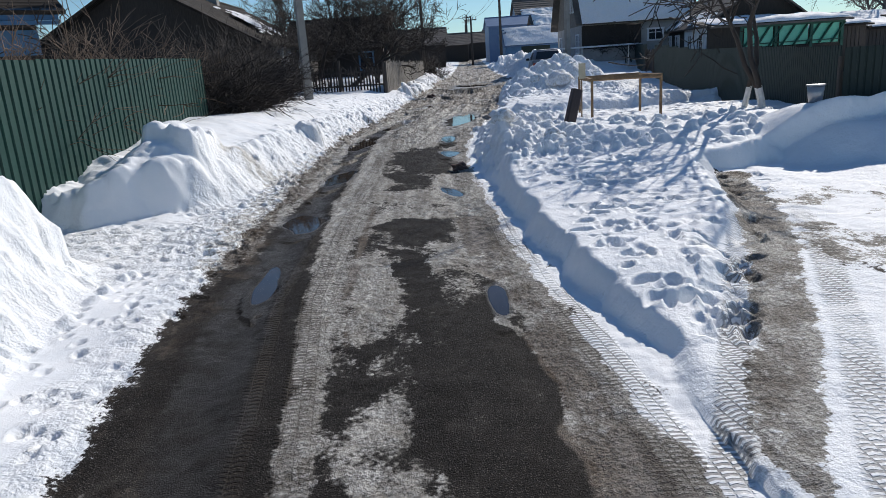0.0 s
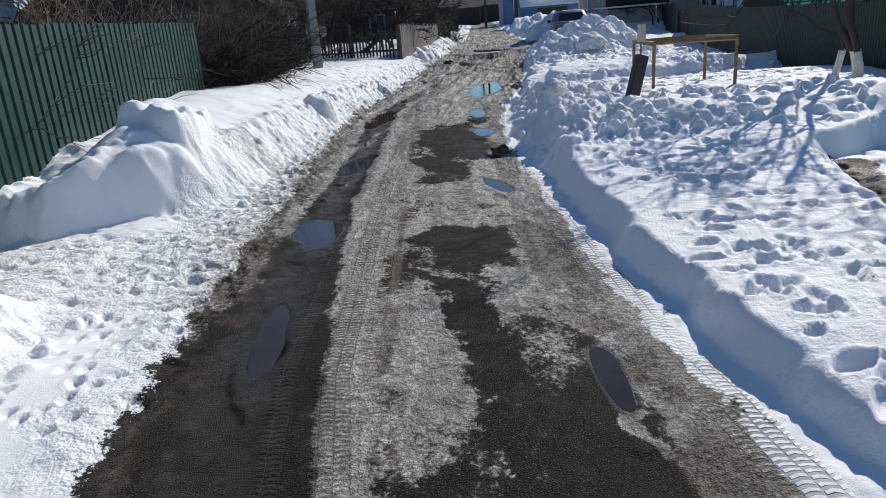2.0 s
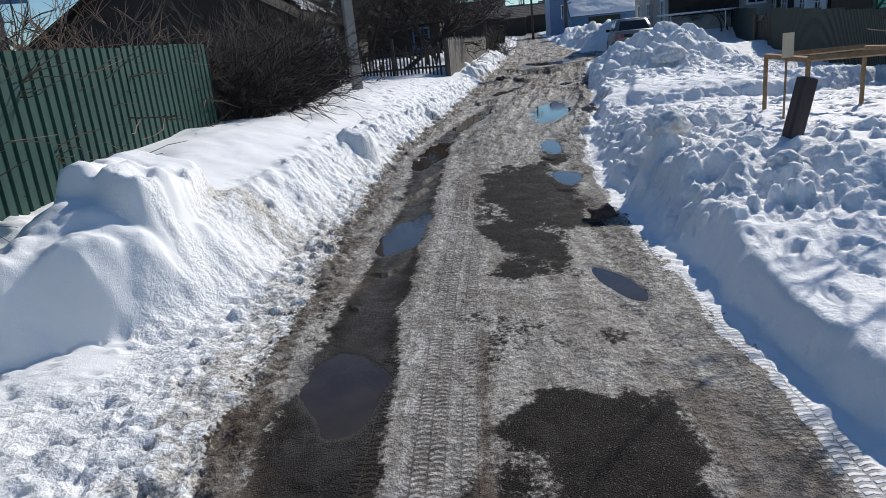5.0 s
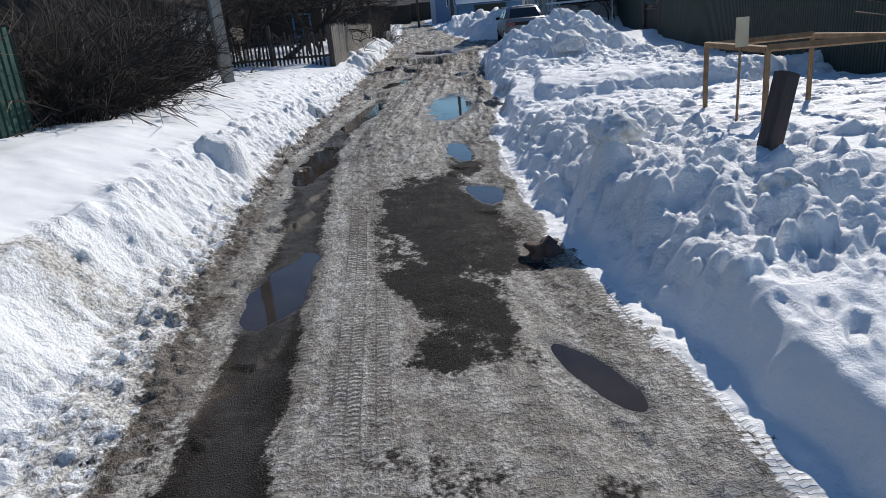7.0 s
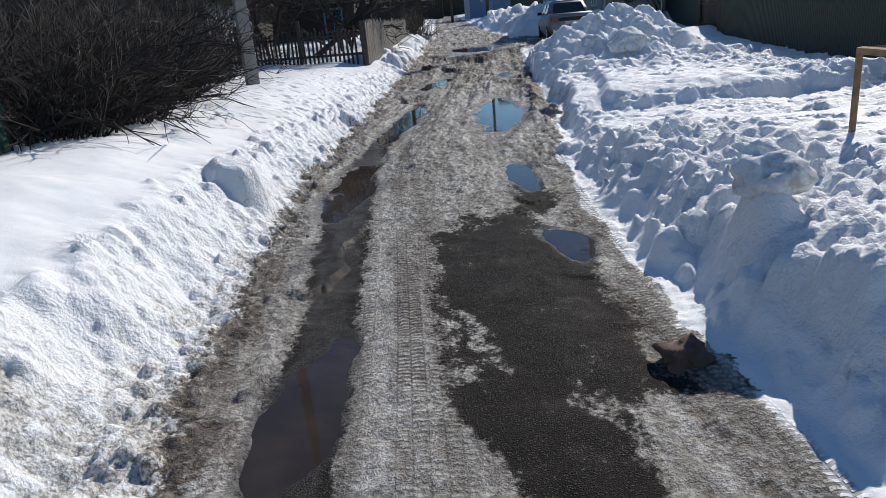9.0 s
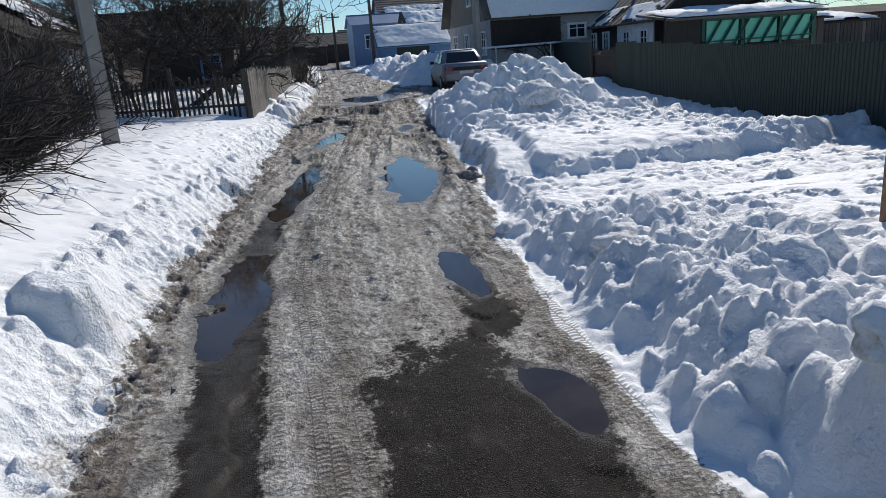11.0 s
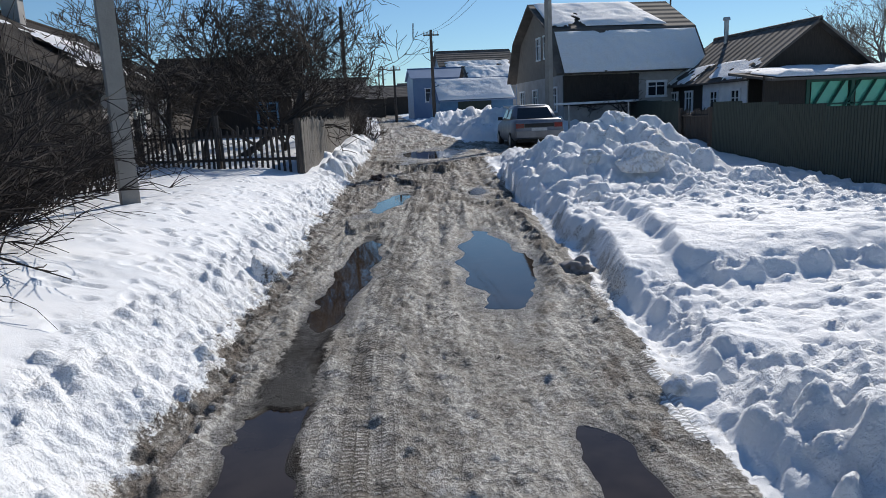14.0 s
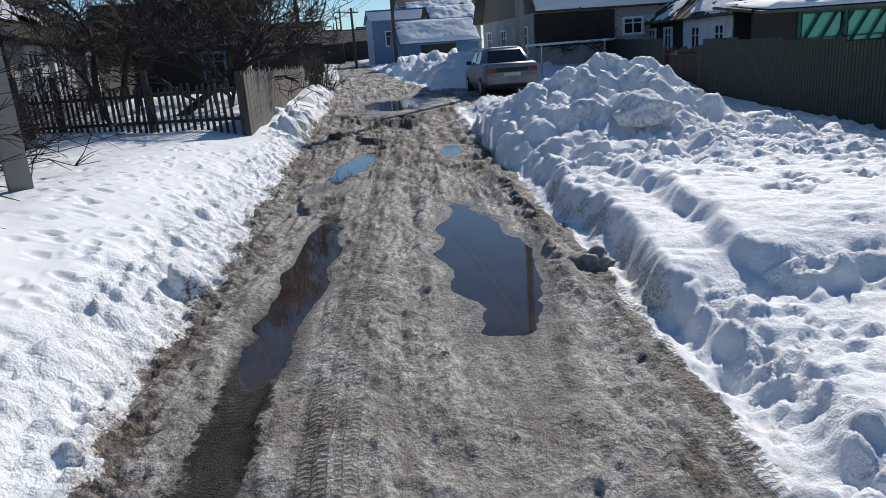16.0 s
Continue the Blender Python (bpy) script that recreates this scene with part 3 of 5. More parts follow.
for _ in range(330):   # the tall heap
    a, d = rnd.uniform(0, 6.283), rnd.random() ** 0.6
    lump(4.5 + 2.9 * d * math.cos(a), 23.6 + 3.6 * d * math.sin(a), rnd.uniform(0.10, 0.36), rnd.uniform(0.03, 0.13))
for _ in range(160):
    lump(rnd.uniform(2.6, 6.5), rnd.uniform(18.6, 22), rnd.uniform(0.06, 0.2), rnd.uniform(0.01, 0.04))
for _ in range(150):   # heaps farther down the street
    lump(rnd.uniform(5.0, 9.0), rnd.uniform(38.5, 60), rnd.uniform(0.3, 0.7), rnd.uniform(0.08, 0.25))
for _ in range(60):
    y = rnd.uniform(26, 48)
    lump(np.interp(y, LEFT_Y, LEFT_X) - rnd.uniform(0.1, 0.9), y, rnd.uniform(0.15, 0.4), rnd.uniform(0.03, 0.12))
for _ in range(330):   # crumbs along the left bank
    y = rnd.uniform(7.4, 24)
    x = np.interp(y, LEFT_Y, LEFT_X) - np.interp(y, [7.4, 10, 24], [0.55, 0.1, 0.05]) - abs(rnd.gauss(0.25, 0.28))
    lump(x, y, rnd.uniform(0.03, 0.10), rnd.uniform(0.008, 0.035))
for _ in range(90):
    y = rnd.uniform(1.5, 5.4)
    lump(-2.55 - abs(rnd.gauss(0, 0.3)), y, rnd.uniform(0.03, 0.12), rnd.uniform(0.01, 0.05))
for x, y, r, h in ((-1.70, 18.1, 0.24, 0.15), (1.02, 10.45, 0.26, 0.10), (1.60, 9.1, 0.22, 0.08), (-2.38, 13.0, 0.36, 0.20), (-3.3, 8.1, 0.40, 0.06), (-3.30, 4.9, 0.40, 0.10), (4.5, 24.0, 0.35, 0.10), (4.2, 22.4, 0.6, 0.12), (3.1, 21.6, 0.35, 0.1), (-0.95, 27.3, 0.4, 0.2), (-0.75, 28.6, 0.35, 0.22)):
    lump(x, y, r, h)


def print_in(x, y, length, width, turn, depth):
    """Presses a footprint with a soft rim into the snow."""
    w = window(x, y, length * 1.2)
    if H[w].size < 4:
        return
    dx, dy = GX[w] - x, GY[w] - y
    p, q = (dx * math.cos(turn) + dy * math.sin(turn)) / width, (-dx * math.sin(turn) + dy * math.cos(turn)) / length
    d = np.sqrt(p * p + q * q)
    H[w] += -depth * smooth01((1.15 - d) / 0.5) + depth * 0.3 * np.exp(-((d - 1.35) / 0.22) ** 2)


for _ in range(230):   # the slab
    y = rnd.uniform(3.2, 8.6)
    lo, hi = np.interp(y, RIGHT_Y, RIGHT_X) + 0.25, np.interp(y, [2.2, 8.6], [1.0, 4.2]) + 0.1
    if hi > lo:
        print_in(rnd.uniform(lo, hi), y, rnd.uniform(0.05, 0.14), rnd.uniform(0.04, 0.06), rnd.uniform(-1.8, 0.3), rnd.uniform(0.015, 0.05))
for _ in range(520):   # the gateway in front of the green fence
    print_in(rnd.uniform(-4.2, -1.8), rnd.gauss(6.2, 0.65), rnd.uniform(0.03, 0.08), rnd.uniform(0.02, 0.045), rnd.uniform(0, 3.14), rnd.uniform(0.008, 0.026))
for k in range(70):   # paw prints
    y = rnd.uniform(1.6, 5.5)
    print_in(-1.75 - rnd.uniform(0.05, 0.85), y, rnd.uniform(0.035, 0.06), 0.034, rnd.uniform(-0.5, 0.5), rnd.uniform(0.02, 0.04))
for _ in range(420):
    print_in(rnd.uniform(1.2, 6.5), rnd.gauss(15.5, 0.5), rnd.uniform(0.04, 0.13), rnd.uniform(0.04, 0.06), rnd.uniform(0, 3.14), rnd.uniform(0.008, 0.03))
for _ in range(220):
    print_in(rnd.uniform(2.2, 5.5), rnd.uniform(10.2, 14), rnd.uniform(0.07, 0.14), rnd.uniform(0.05, 0.07), rnd.uniform(0, 3.14), rnd.uniform(0.02, 0.05))
for _ in range(330):
    print_in(rnd.uniform(-4.2, -1.9), rnd.uniform(15.5, 24.5), rnd.uniform(0.04, 0.12), rnd.uniform(0.04, 0.06), rnd.uniform(0, 3.14), rnd.uniform(0.008, 0.03))
for _ in range(260):
    print_in(rnd.uniform(3, 8.5), rnd.uniform(17.5, 21.5), rnd.uniform(0.06, 0.14), rnd.uniform(0.05, 0.07), rnd.uniform(0, 3.14), rnd.uniform(0.015, 0.05))
Z = BASE + H

# puddles: middle, half width, half length, lean in metres across per metre along
PUDDLES = [(0.34, 4.30, 0.08, 0.28, 0.0), (0.14, 8.22, 0.10, 0.40, -0.25), (-1.43, 6.88, 0.20, 0.44, -0.12), (-1.45, 9.72, 0.18, 0.62, 0.15),
           (0.23, 11.62, 0.14, 0.40, 0.0), (0.27, 13.80, 0.16, 0.66, 0.05), (0.72, 18.45, 0.37, 1.95, 0.13), (-1.45, 14.1, 0.20, 1.60, 0.085),
           (-0.79, 18.8, 0.19, 1.95, 0.165), (0.0, 23.6, 0.22, 1.35, 0.28), (0.92, 29.1, 0.17, 1.4, 0.15), (1.72, 24.3, 0.15, 0.65, 0.2),
           (2.2, 33.6, 0.95, 2.6, 0.15), (-1.40, 5.0, 0.07, 0.45, -0.08)]
WETNEAR = np.zeros_like(Z)
for x, y, rx, ry, lean in PUDDLES:
    wob = np.clip(fnoise(GX, GY * 0.7, 3.0, 4, 81), -1.2, 1.2) * (0.36 if rx < 0.3 else 0.20)
    d = np.sqrt(((GX - x - lean * (GY - y)) / rx) ** 2 + ((GY - y) / ry) ** 2) * (1 + wob * 0.9)
    level = float(slope(y)) - 0.020
    flat = smooth01((1.7 - d) / 0.5)
    Z = Z * (1 - flat) + (level + 0.012 + 0.3 * (Z - BASE)) * flat
    shore = level + np.clip((d - 1.0) * 0.06, -0.03, 0.016)
    by = smooth01((1.28 - d) / 0.22)
    Z = Z * (1 - by) + shore * by
    Z = np.where((d > 1.10) & (d < 1.9), np.maximum(Z, level + 0.004), Z)
    WETNEAR = np.maximum(WETNEAR, smooth01((1.7 - d) / 0.7))

# what covers the street: snow, slush on tar, wet, tyre prints, thrown dirt with one bank's painted shade
n1, n2 = fnoise(GX, GY, 0.9, 4, 91), fnoise(GX, GY, 2.6, 4, 92)
SNOWM = np.maximum(smooth01((DL + 0.10) / curve(GY, [-8, 5.5, 8, 12, 30], [0.42, 0.46, 0.46, 0.44, 0.4])), smooth01((DR + 0.20) / 0.2))
SNOWM = np.maximum(SNOWM, smooth01((H - 0.13) / 0.10) * (DL > 0.0))
drive_dirt = smooth01((GX - np.interp(GY, [1, 2.74, 3.7, 5.7, 8], [0.60, 1.08, 1.54, 2.43, 3.2])) / 0.15) * smooth01((8.1 - GY) / 0.5)
lane = np.exp(-((GX - np.interp(GY, [1, 2, 3.3, 5.2, 7.8], [0.75, 1.18, 1.82, 2.62, 3.42])) / np.interp(GY, [2, 4, 6], [0.20, 0.22, 0.20])) ** 4) * drive_dirt
patch = smooth01((n1 * 0.6 + n2 * 0.45 - 0.10) / 0.5) * smooth01((GX - 2.3) / 0.5) * 0.75 * drive_dirt
SNOWM = SNOWM * (1 - 0.8 * np.clip(lane + patch * 0.8, 0, 1))
EDGE_R = np.interp(GY, [2, 2.67, 3.84, 5.85, 8, 10], [0.86, 0.76, 0.66, 0.50, 0.40, 0.36])
SNOWM = np.maximum(SNOWM, smooth01((GX - EDGE_R + fnoise(GX, GY, 2.0, 3, 323) * 0.06) / 0.12) * smooth01((0.12 - DR) / 0.1) * smooth01((10.5 - GY) / 2.5) * 0.80 * smooth01((GY - 0.5)))
dark_l = np.exp(-(u_l / np.interp(GY, [2, 4.4, 6.4, 8, 10, 14, 15.5, 17, 20], [0.28, 0.34, 0.27, 0.20, 0.17, 0.23, 0.21, 0.16, 0.12])) ** 4) * smooth01((22 - GY) / 2)
warp_x = GX + fnoise(GX, GY, 2.0, 5, 301, 0.6) * 0.13
warp_y = GY + fnoise(GX, GY, 1.7, 5, 311, 0.6) * 0.26


def blob(x, y, rx, ry, lean):
    d = np.sqrt(((warp_x - x - lean * (warp_y - y)) / rx) ** 2 + ((warp_y - y) / ry) ** 2)
    return smooth01((1.55 - d) / 1.1)


# bare tar showing through, and slush left lying on tar: middle, half width, half length, lean
BARE = [(-0.22, 6.25, 0.30, 0.50, 0), (-0.34, 5.0, 0.10, 0.70, -0.37), (-0.40, 9.5, 0.34, 1.20, -0.04), (-0.25, 11.2, 0.52, 1.35, 0.0),
        (0.02, 10.5, 0.24, 1.30, 0.10), (0.12, 13.0, 0.16, 0.60, 0.10), (-0.42, 8.85, 0.20, 0.5, 0)]
LYING = [(-0.36, 2.40, 0.15, 0.50, 0.0), (-0.55, 4.55, 0.20, 0.75, -0.08), (-0.07, 5.65, 0.13, 0.75, -0.10), (-0.34, 8.15, 0.36, 0.42, 0), (0.40, 3.6, 0.05, 0.5, -0.25), (-0.18, 7.15, 0.35, 0.35, 0), (-0.62, 10.4, 0.06, 0.9, -0.08)]
tarry = np.maximum.reduce([blob(*b) for b in BARE])
lying = np.maximum.reduce([blob(*b) for b in LYING])
blotch = fnoise(GX, GY * 0.6, 1.7, 4, 94)
strip = np.exp(-((GX - RUT_L - np.interp(GY, [2, 4, 6, 8, 11], [0.46, 0.52, 0.46, 0.38, 0.42])) / np.interp(GY, [2, 4, 6, 11], [0.10, 0.12, 0.15, 0.17])) ** 4)
SLUSH = curve(GY, [0, 3.9, 4.6, 6, 8.5, 13, 20], [-0.12, 0.0, 0.45, 0.62, 0.84, 0.95, 1.0]) + curve(GY, [0, 4, 8, 14], [0.16, 0.26, 0.30, 0.2]) * blotch + strip * curve(GY, [0, 3.2, 5.2, 11, 15], [0.55, 0.75, 0.55, 0.35, 0.0])
SLUSH = SLUSH + lying * curve(GY, [0, 4, 8], [0.85, 0.65, 0.45]) - 1.0 * dark_l - 0.88 * tarry
zone_l = np.interp(GY, [2, 2.5, 3.4, 4.9, 6.4, 7.2, 8.6], [0.50, 0.49, 0.42, 0.22, 0.09, 0.04, 0.06]) + fnoise(GX, GY, 2.0, 3, 321) * 0.06
zone_r = np.interp(GY, [2, 2.67, 3.84, 5.85, 8], [0.88, 0.76, 0.65, 0.47, 0.42]) + fnoise(GX, GY, 2.0, 3, 323) * 0.05
side = smooth01((GX - zone_l) / 0.10) * smooth01((9.3 - GY) / 0.8)
BROWN = side * smooth01((zone_r + 0.04 - GX) / 0.12) * smooth01((7.6 - GY) / 0.8)
SLUSH = np.clip(SLUSH * (1 - side) + (0.95 + 0.3 * blotch) * side, -0.3, 1.3)
WETM = np.clip(np.maximum(0.62 * dark_l + 0.30 * tarry, WETNEAR * 0.75), 0, 1) * (1 - SNOWM)


def band(u, half):
    return smooth01((half - np.abs(u)) / 0.03)


TREAD = np.maximum.reduce([band(GX - RUT_L - 0.46, 0.095), 0.8 * band(GX - RUT_L - 0.22, 0.06), 0.9 * band(GX - RX + 0.20, 0.13) * smooth01((9 - GY) / 2), 0.7 * band(GX - RUT_L - 0.62, 0.07) * smooth01((GY - 3) / 2),
                           0.8 * band(GX - RX + 0.16, 0.09), 0.6 * band(u_l, 0.11) * smooth01((GY - 15) / 2), 0.6 * band(u_r, 0.11) * smooth01((GY - 15.5) / 1), 0.9 * band(GX - np.interp(GY, [1, 2, 3.3, 5.2, 7.8], [0.55, 0.98, 1.55, 2.38, 3.2]), 0.10) * smooth01((6.5 - GY) / 1.5),
                           0.8 * band(GX - np.interp(GY, [1, 2, 3.3, 5.2, 7.8], [1.15, 1.55, 2.18, 3.0, 3.9]), 0.11) * smooth01((6.5 - GY) / 1.5)])
TREAD = TREAD * np.clip(0.75 + n2 * 0.5, 0, 1) * smooth01((40 - GY) / 10) * np.clip(1 - WETNEAR, 0, 1) * smooth01((0.05 - np.maximum(DL, DR * (GY > 7))) / 0.05) * (1 - 0.8 * smooth01((GX - RX - 0.05) / 0.1) * (1 - on_drive))
MUD_AND_SHADE = np.maximum(curve(GY, [0, 6.5, 8, 11, 14], [0.52, 0.55, 0.60, 0.45, 0.26]) * np.exp(-((DL + 0.02) / curve(GY, [0, 6.5, 8, 11, 14], [0.22, 0.3, 0.34, 0.26, 0.22])) ** 2), 0.35 * np.exp(-((DR + 0.28) / 0.14) ** 2) * smooth01((GY - 7) / 2))
tracks = fnoise(GX, GY * 0.07, 7.0, 3, 331)
MUD_AND_SHADE = np.maximum(MUD_AND_SHADE, BROWN * np.clip(1.2 + 0.45 * tracks, 0.3, 1.4))
MUD_AND_SHADE = np.maximum(MUD_AND_SHADE, 1.1 * np.exp(-((GX - zone_l - 0.06) / 0.05) ** 2) * smooth01((7.6 - GY) / 0.8) * np.clip(0.6 + fnoise(GX, GY, 2.5, 3, 335), 0, 1))
MUD_AND_SHADE = np.maximum(MUD_AND_SHADE, 0.8 * np.exp(-((u_l - 0.70) / 0.045) ** 2) * smooth01((GY - 3) / 1) * smooth01((9 - GY) / 2))
MUD_AND_SHADE = np.maximum(MUD_AND_SHADE, 0.95 * hill(-2.75, 9.3, 0.4, 0.8, 1.0)) + 0.12 * np.exp(-((DL - 0.3) / 0.40) ** 2) * (GY > 8)
MUD_AND_SHADE = np.maximum(MUD_AND_SHADE, 0.75 * rim * (DR < 0))
# shade of the steep bank face towards the street, put into the dirt colour
MUD_AND_SHADE = np.maximum(MUD_AND_SHADE, 0.60 * np.exp(-((DR - 0.08) / 0.10) ** 2) * smooth01((GY - 16.3) / 0.4) * smooth01((22.5 - GY) / 2))
MUD_AND_SHADE = np.maximum(MUD_AND_SHADE, 0.55 * smooth01((GY - 20) / 4) * (DL < 0) * (DR < 0))
MUD_AND_SHADE = np.clip(MUD_AND_SHADE + lane * 0.6 + patch * 0.5 + 0.42 * hill(4.4, 22.5, 1.3, 1.6, 1.0) + 0.22 * hill(4.4, 23.5, 3.4, 4.2, 1.0), 0, 1)
MUD_AND_SHADE = MUD_AND_SHADE * np.clip(0.75 + n2 * 0.6, 0.1, 1.2)

crumb = np.abs(fnoise(GX, GY, 7.5, 3, 111)) * 0.018 + 0.22 * clods(GX, GY, 8, 261) * smooth01(fnoise(GX, GY, 1.4, 2, 263) * 1.2 + 0.5) + 0.32 * fine_b + 0.40 * fine_c - 0.016
slushy = np.clip(SLUSH, 0, 1) * inside * (1 - np.clip(WETNEAR * 1.6, 0, 1)) * (1 - 0.6 * TREAD) * curve(GY, [0, 8, 14, 40], [0.45, 0.6, 1.0, 0.6])
edge_l = np.exp(-((DL - 0.22) / 0.28) ** 2) * smooth01((GY - 7.0) / 1.5)
Z = Z + crumb * np.clip(slushy + 0.5 * edge_l, 0, 1.5)
# low places between clods, coloured darker than the clods
hollow = np.clip(1 - (fine_b * 14 + fine_c * 18) / 0.75, 0, 1)
MUD_AND_SHADE = np.clip(MUD_AND_SHADE + hollow * (slushy * 0.35 + curve(GY, [0, 10, 13], [0.85, 0.75, 0.40]) * GRITTY * smooth01((GY - 4) / 3) * smooth01((STRIP_W + 0.1 - DL) / STRIP_W)), 0, 1.2)
MUD_AND_SHADE = np.clip(MUD_AND_SHADE + 0.5 * GATE * hollow * smooth01(fnoise(GX, GY, 1.5, 3, 341) + 0.2), 0, 1.2)
for _ in range(700):   # boot prints and broken clods of the far stretch
    x, y = rnd.uniform(-1.6, 1.9), rnd.uniform(13.5, 27)
    w = window(x, y, 0.12)
    if Z[w].size > 3 and inside[w].min() > 0.5 and WETNEAR[w].max() < 0.05:
        d = np.hypot((GX[w] - x) / rnd.uniform(0.04, 0.09), (GY[w] - y) / rnd.uniform(0.05, 0.11))
        Z[w] += rnd.choice((-0.020, -0.014, -0.010, 0.014)) * smooth01(1.2 - d)

rows_n, cols_n = GX.shape
ids = np.arange(rows_n * cols_n).reshape(rows_n, cols_n)
quads = np.stack([ids[:-1, :-1], ids[:-1, 1:], ids[1:, 1:], ids[1:, :-1]], axis=-1).reshape(-1, 4)
me = bpy.data.meshes.new("ground")
me.vertices.add(rows_n * cols_n)
me.vertices.foreach_set("co", np.stack([GX, GY, Z], axis=-1).astype(np.float32).ravel())
me.loops.add(quads.size)
me.loops.foreach_set("vertex_index", quads.astype(np.int32).ravel())
me.polygons.add(len(quads))
me.polygons.foreach_set("loop_start", np.arange(0, quads.size, 4, dtype=np.int32))
me.polygons.foreach_set("use_smooth", np.ones(len(quads), dtype=bool))
me.update(calc_edges=True)
for key, values in (("snow", SNOWM), ("slush", SLUSH), ("tread", TREAD), ("wet", WETM), ("mud", MUD_AND_SHADE), ("crust", CRUSTY), ("across", u_l)):
    me.attributes.new(key, "FLOAT", "POINT").data.foreach_set("value", values.astype(np.float32).ravel())
me.materials.append(GROUND)
ground = tagged(new("ground", me), "worn tarred village street in grey slush between ploughed snow banks", "ground", "", "structure")


def ground_z(x, y):
    """Height of the finished ground at a place."""
    j, i = np.searchsorted(YS, y), np.searchsorted(XS, x)
    return float(Z[j - 1:j + 1, i - 1:i + 1].mean())


for x, y, rx, ry, lean in PUDDLES:
    s = Shape()
    ring = [(x + lean * 1.3 * ry * math.sin(a) + 1.3 * rx * math.cos(a), y + 1.3 * ry * math.sin(a)) for a in np.linspace(0, 2 * math.pi, 28, endpoint=False)]
    level = float(slope(y)) - 0.020
    s.v, s.f = [(p, q, level) for p, q in ring], [tuple(range(28))]
    tagged(part("puddle", s, WATER), "still brown meltwater puddle lying in a street rut", "puddle", "puddles in the street", "structure")

# ---- fences ----


def ribbed_sheet(width, height, period, depth, thick=0.004):
    """A profiled steel sheet standing on the x axis."""
    front, n = [], int(round(width / period))
    for k in range(n):
        a = k * period
        front += [(a, 0.0), (a + period * 0.62, 0.0), (a + period * 0.70, depth), (a + period * 0.92, depth)]
    front.append((n * period, 0.0))
    s = Shape()
    for h in (0.0, height):
        s.v += [(p, q, h) for p, q in front] + [(p, q + thick, h) for p, q in front]
    m = len(front)
    for j in range(m - 1):
        a, b, c, d = j, j + 1, 2 * m + j + 1, 2 * m + j
        s.f += [(a, b, c, d), (m + j + 1, m + j, 3 * m + j, 3 * m + j + 1), (d, c, 3 * m + j + 1, 3 * m + j)]
    return s


def sheet_fence(name, a, b, rise, width, period, depth, material, label, into=0.25):
    """Sheets in a row from a to b, their tops at a height above the street, with posts and rails behind."""
    turn = math.atan2(b[1] - a[1], b[0] - a[0])
    length = math.hypot(b[0] - a[0], b[1] - a[1])
    top = thing(name, (0, 0, 0), label, "fence")
    n = max(1, round(length / width))
    nominal, width = width, length / n
    first = None
    for k in range(n):
        x, y = a[0] + math.cos(turn) * k * width, a[1] + math.sin(turn) * k * width
        z = float(slope(y)) - into
        m = pose(x, y, z, 0, rnd.uniform(-0.3, 0.3), math.degrees(turn)) @ Matrix.Diagonal((width / nominal, 1, 1, 1))
        if first is None:
            first = part("panel", ribbed_sheet(nominal, rise + into, period, depth), material, top)
            first.matrix_basis = m
        else:
            same_mesh(first, m, top)
        if k % 2 == 0:
            back = Vector((-math.sin(turn), math.cos(turn), 0)) * 0.08
            part("post", Shape().box((x + back.x, y + back.y, z + rise * 0.5), (0.06, 0.06, rise * 1.2), None, 0.008), DARK_WOOD, top)
    for h in (0.35, rise - 0.3):
        back = Vector((-math.sin(turn), math.cos(turn), 0)) * 0.04
        p, q = Vector((*a, float(slope(a[1])) + h)) + back, Vector((*b, float(slope(b[1])) + h)) + back
        part("rail", Shape().tube([p, q], [0.025, 0.025], 4), DARK_WOOD, top)
    return top


sheet_fence("profiled_fence", (-4.25, -5.9), (-4.30, 13.31), 1.86, 1.12, 0.14, 0.022, GREEN_SHEET, "tall green profiled steel fence behind the snow bank")
sheet_fence("sheet_fence", (9.10, 28.6), (5.53, 9.35), 1.36, 2.0, 0.10, 0.012, DARK_SHEET, "dull dark green sheet fence standing in deep snow")
sheet_fence("sheet_fence", (5.55, 9.3), (11.6, 8.9), 1.36, 2.0, 0.10, 0.012, DARK_SHEET, "dull dark green sheet fence with snow heaped against it")
sheet_fence("sheet_fence", (11.9, 42.0), (9.7, 31.6), 1.30, 2.0, 0.10, 0.012, DARK_SHEET, "dull dark green sheet fence in front of houses")


def slat(width, height, thick, pointed, wob=0.0):
    """An upright board with a sawn, pointed or worn top."""
    w = width / 2
    tops = [(w, height - pointed), (w * 0.2, height), (-w, height - pointed + wob)] if pointed else [(w, height), (-w, height + wob)]
    return Shape().prism([(-w, 0), (w, 0)] + tops, -thick / 2, thick / 2, 1)


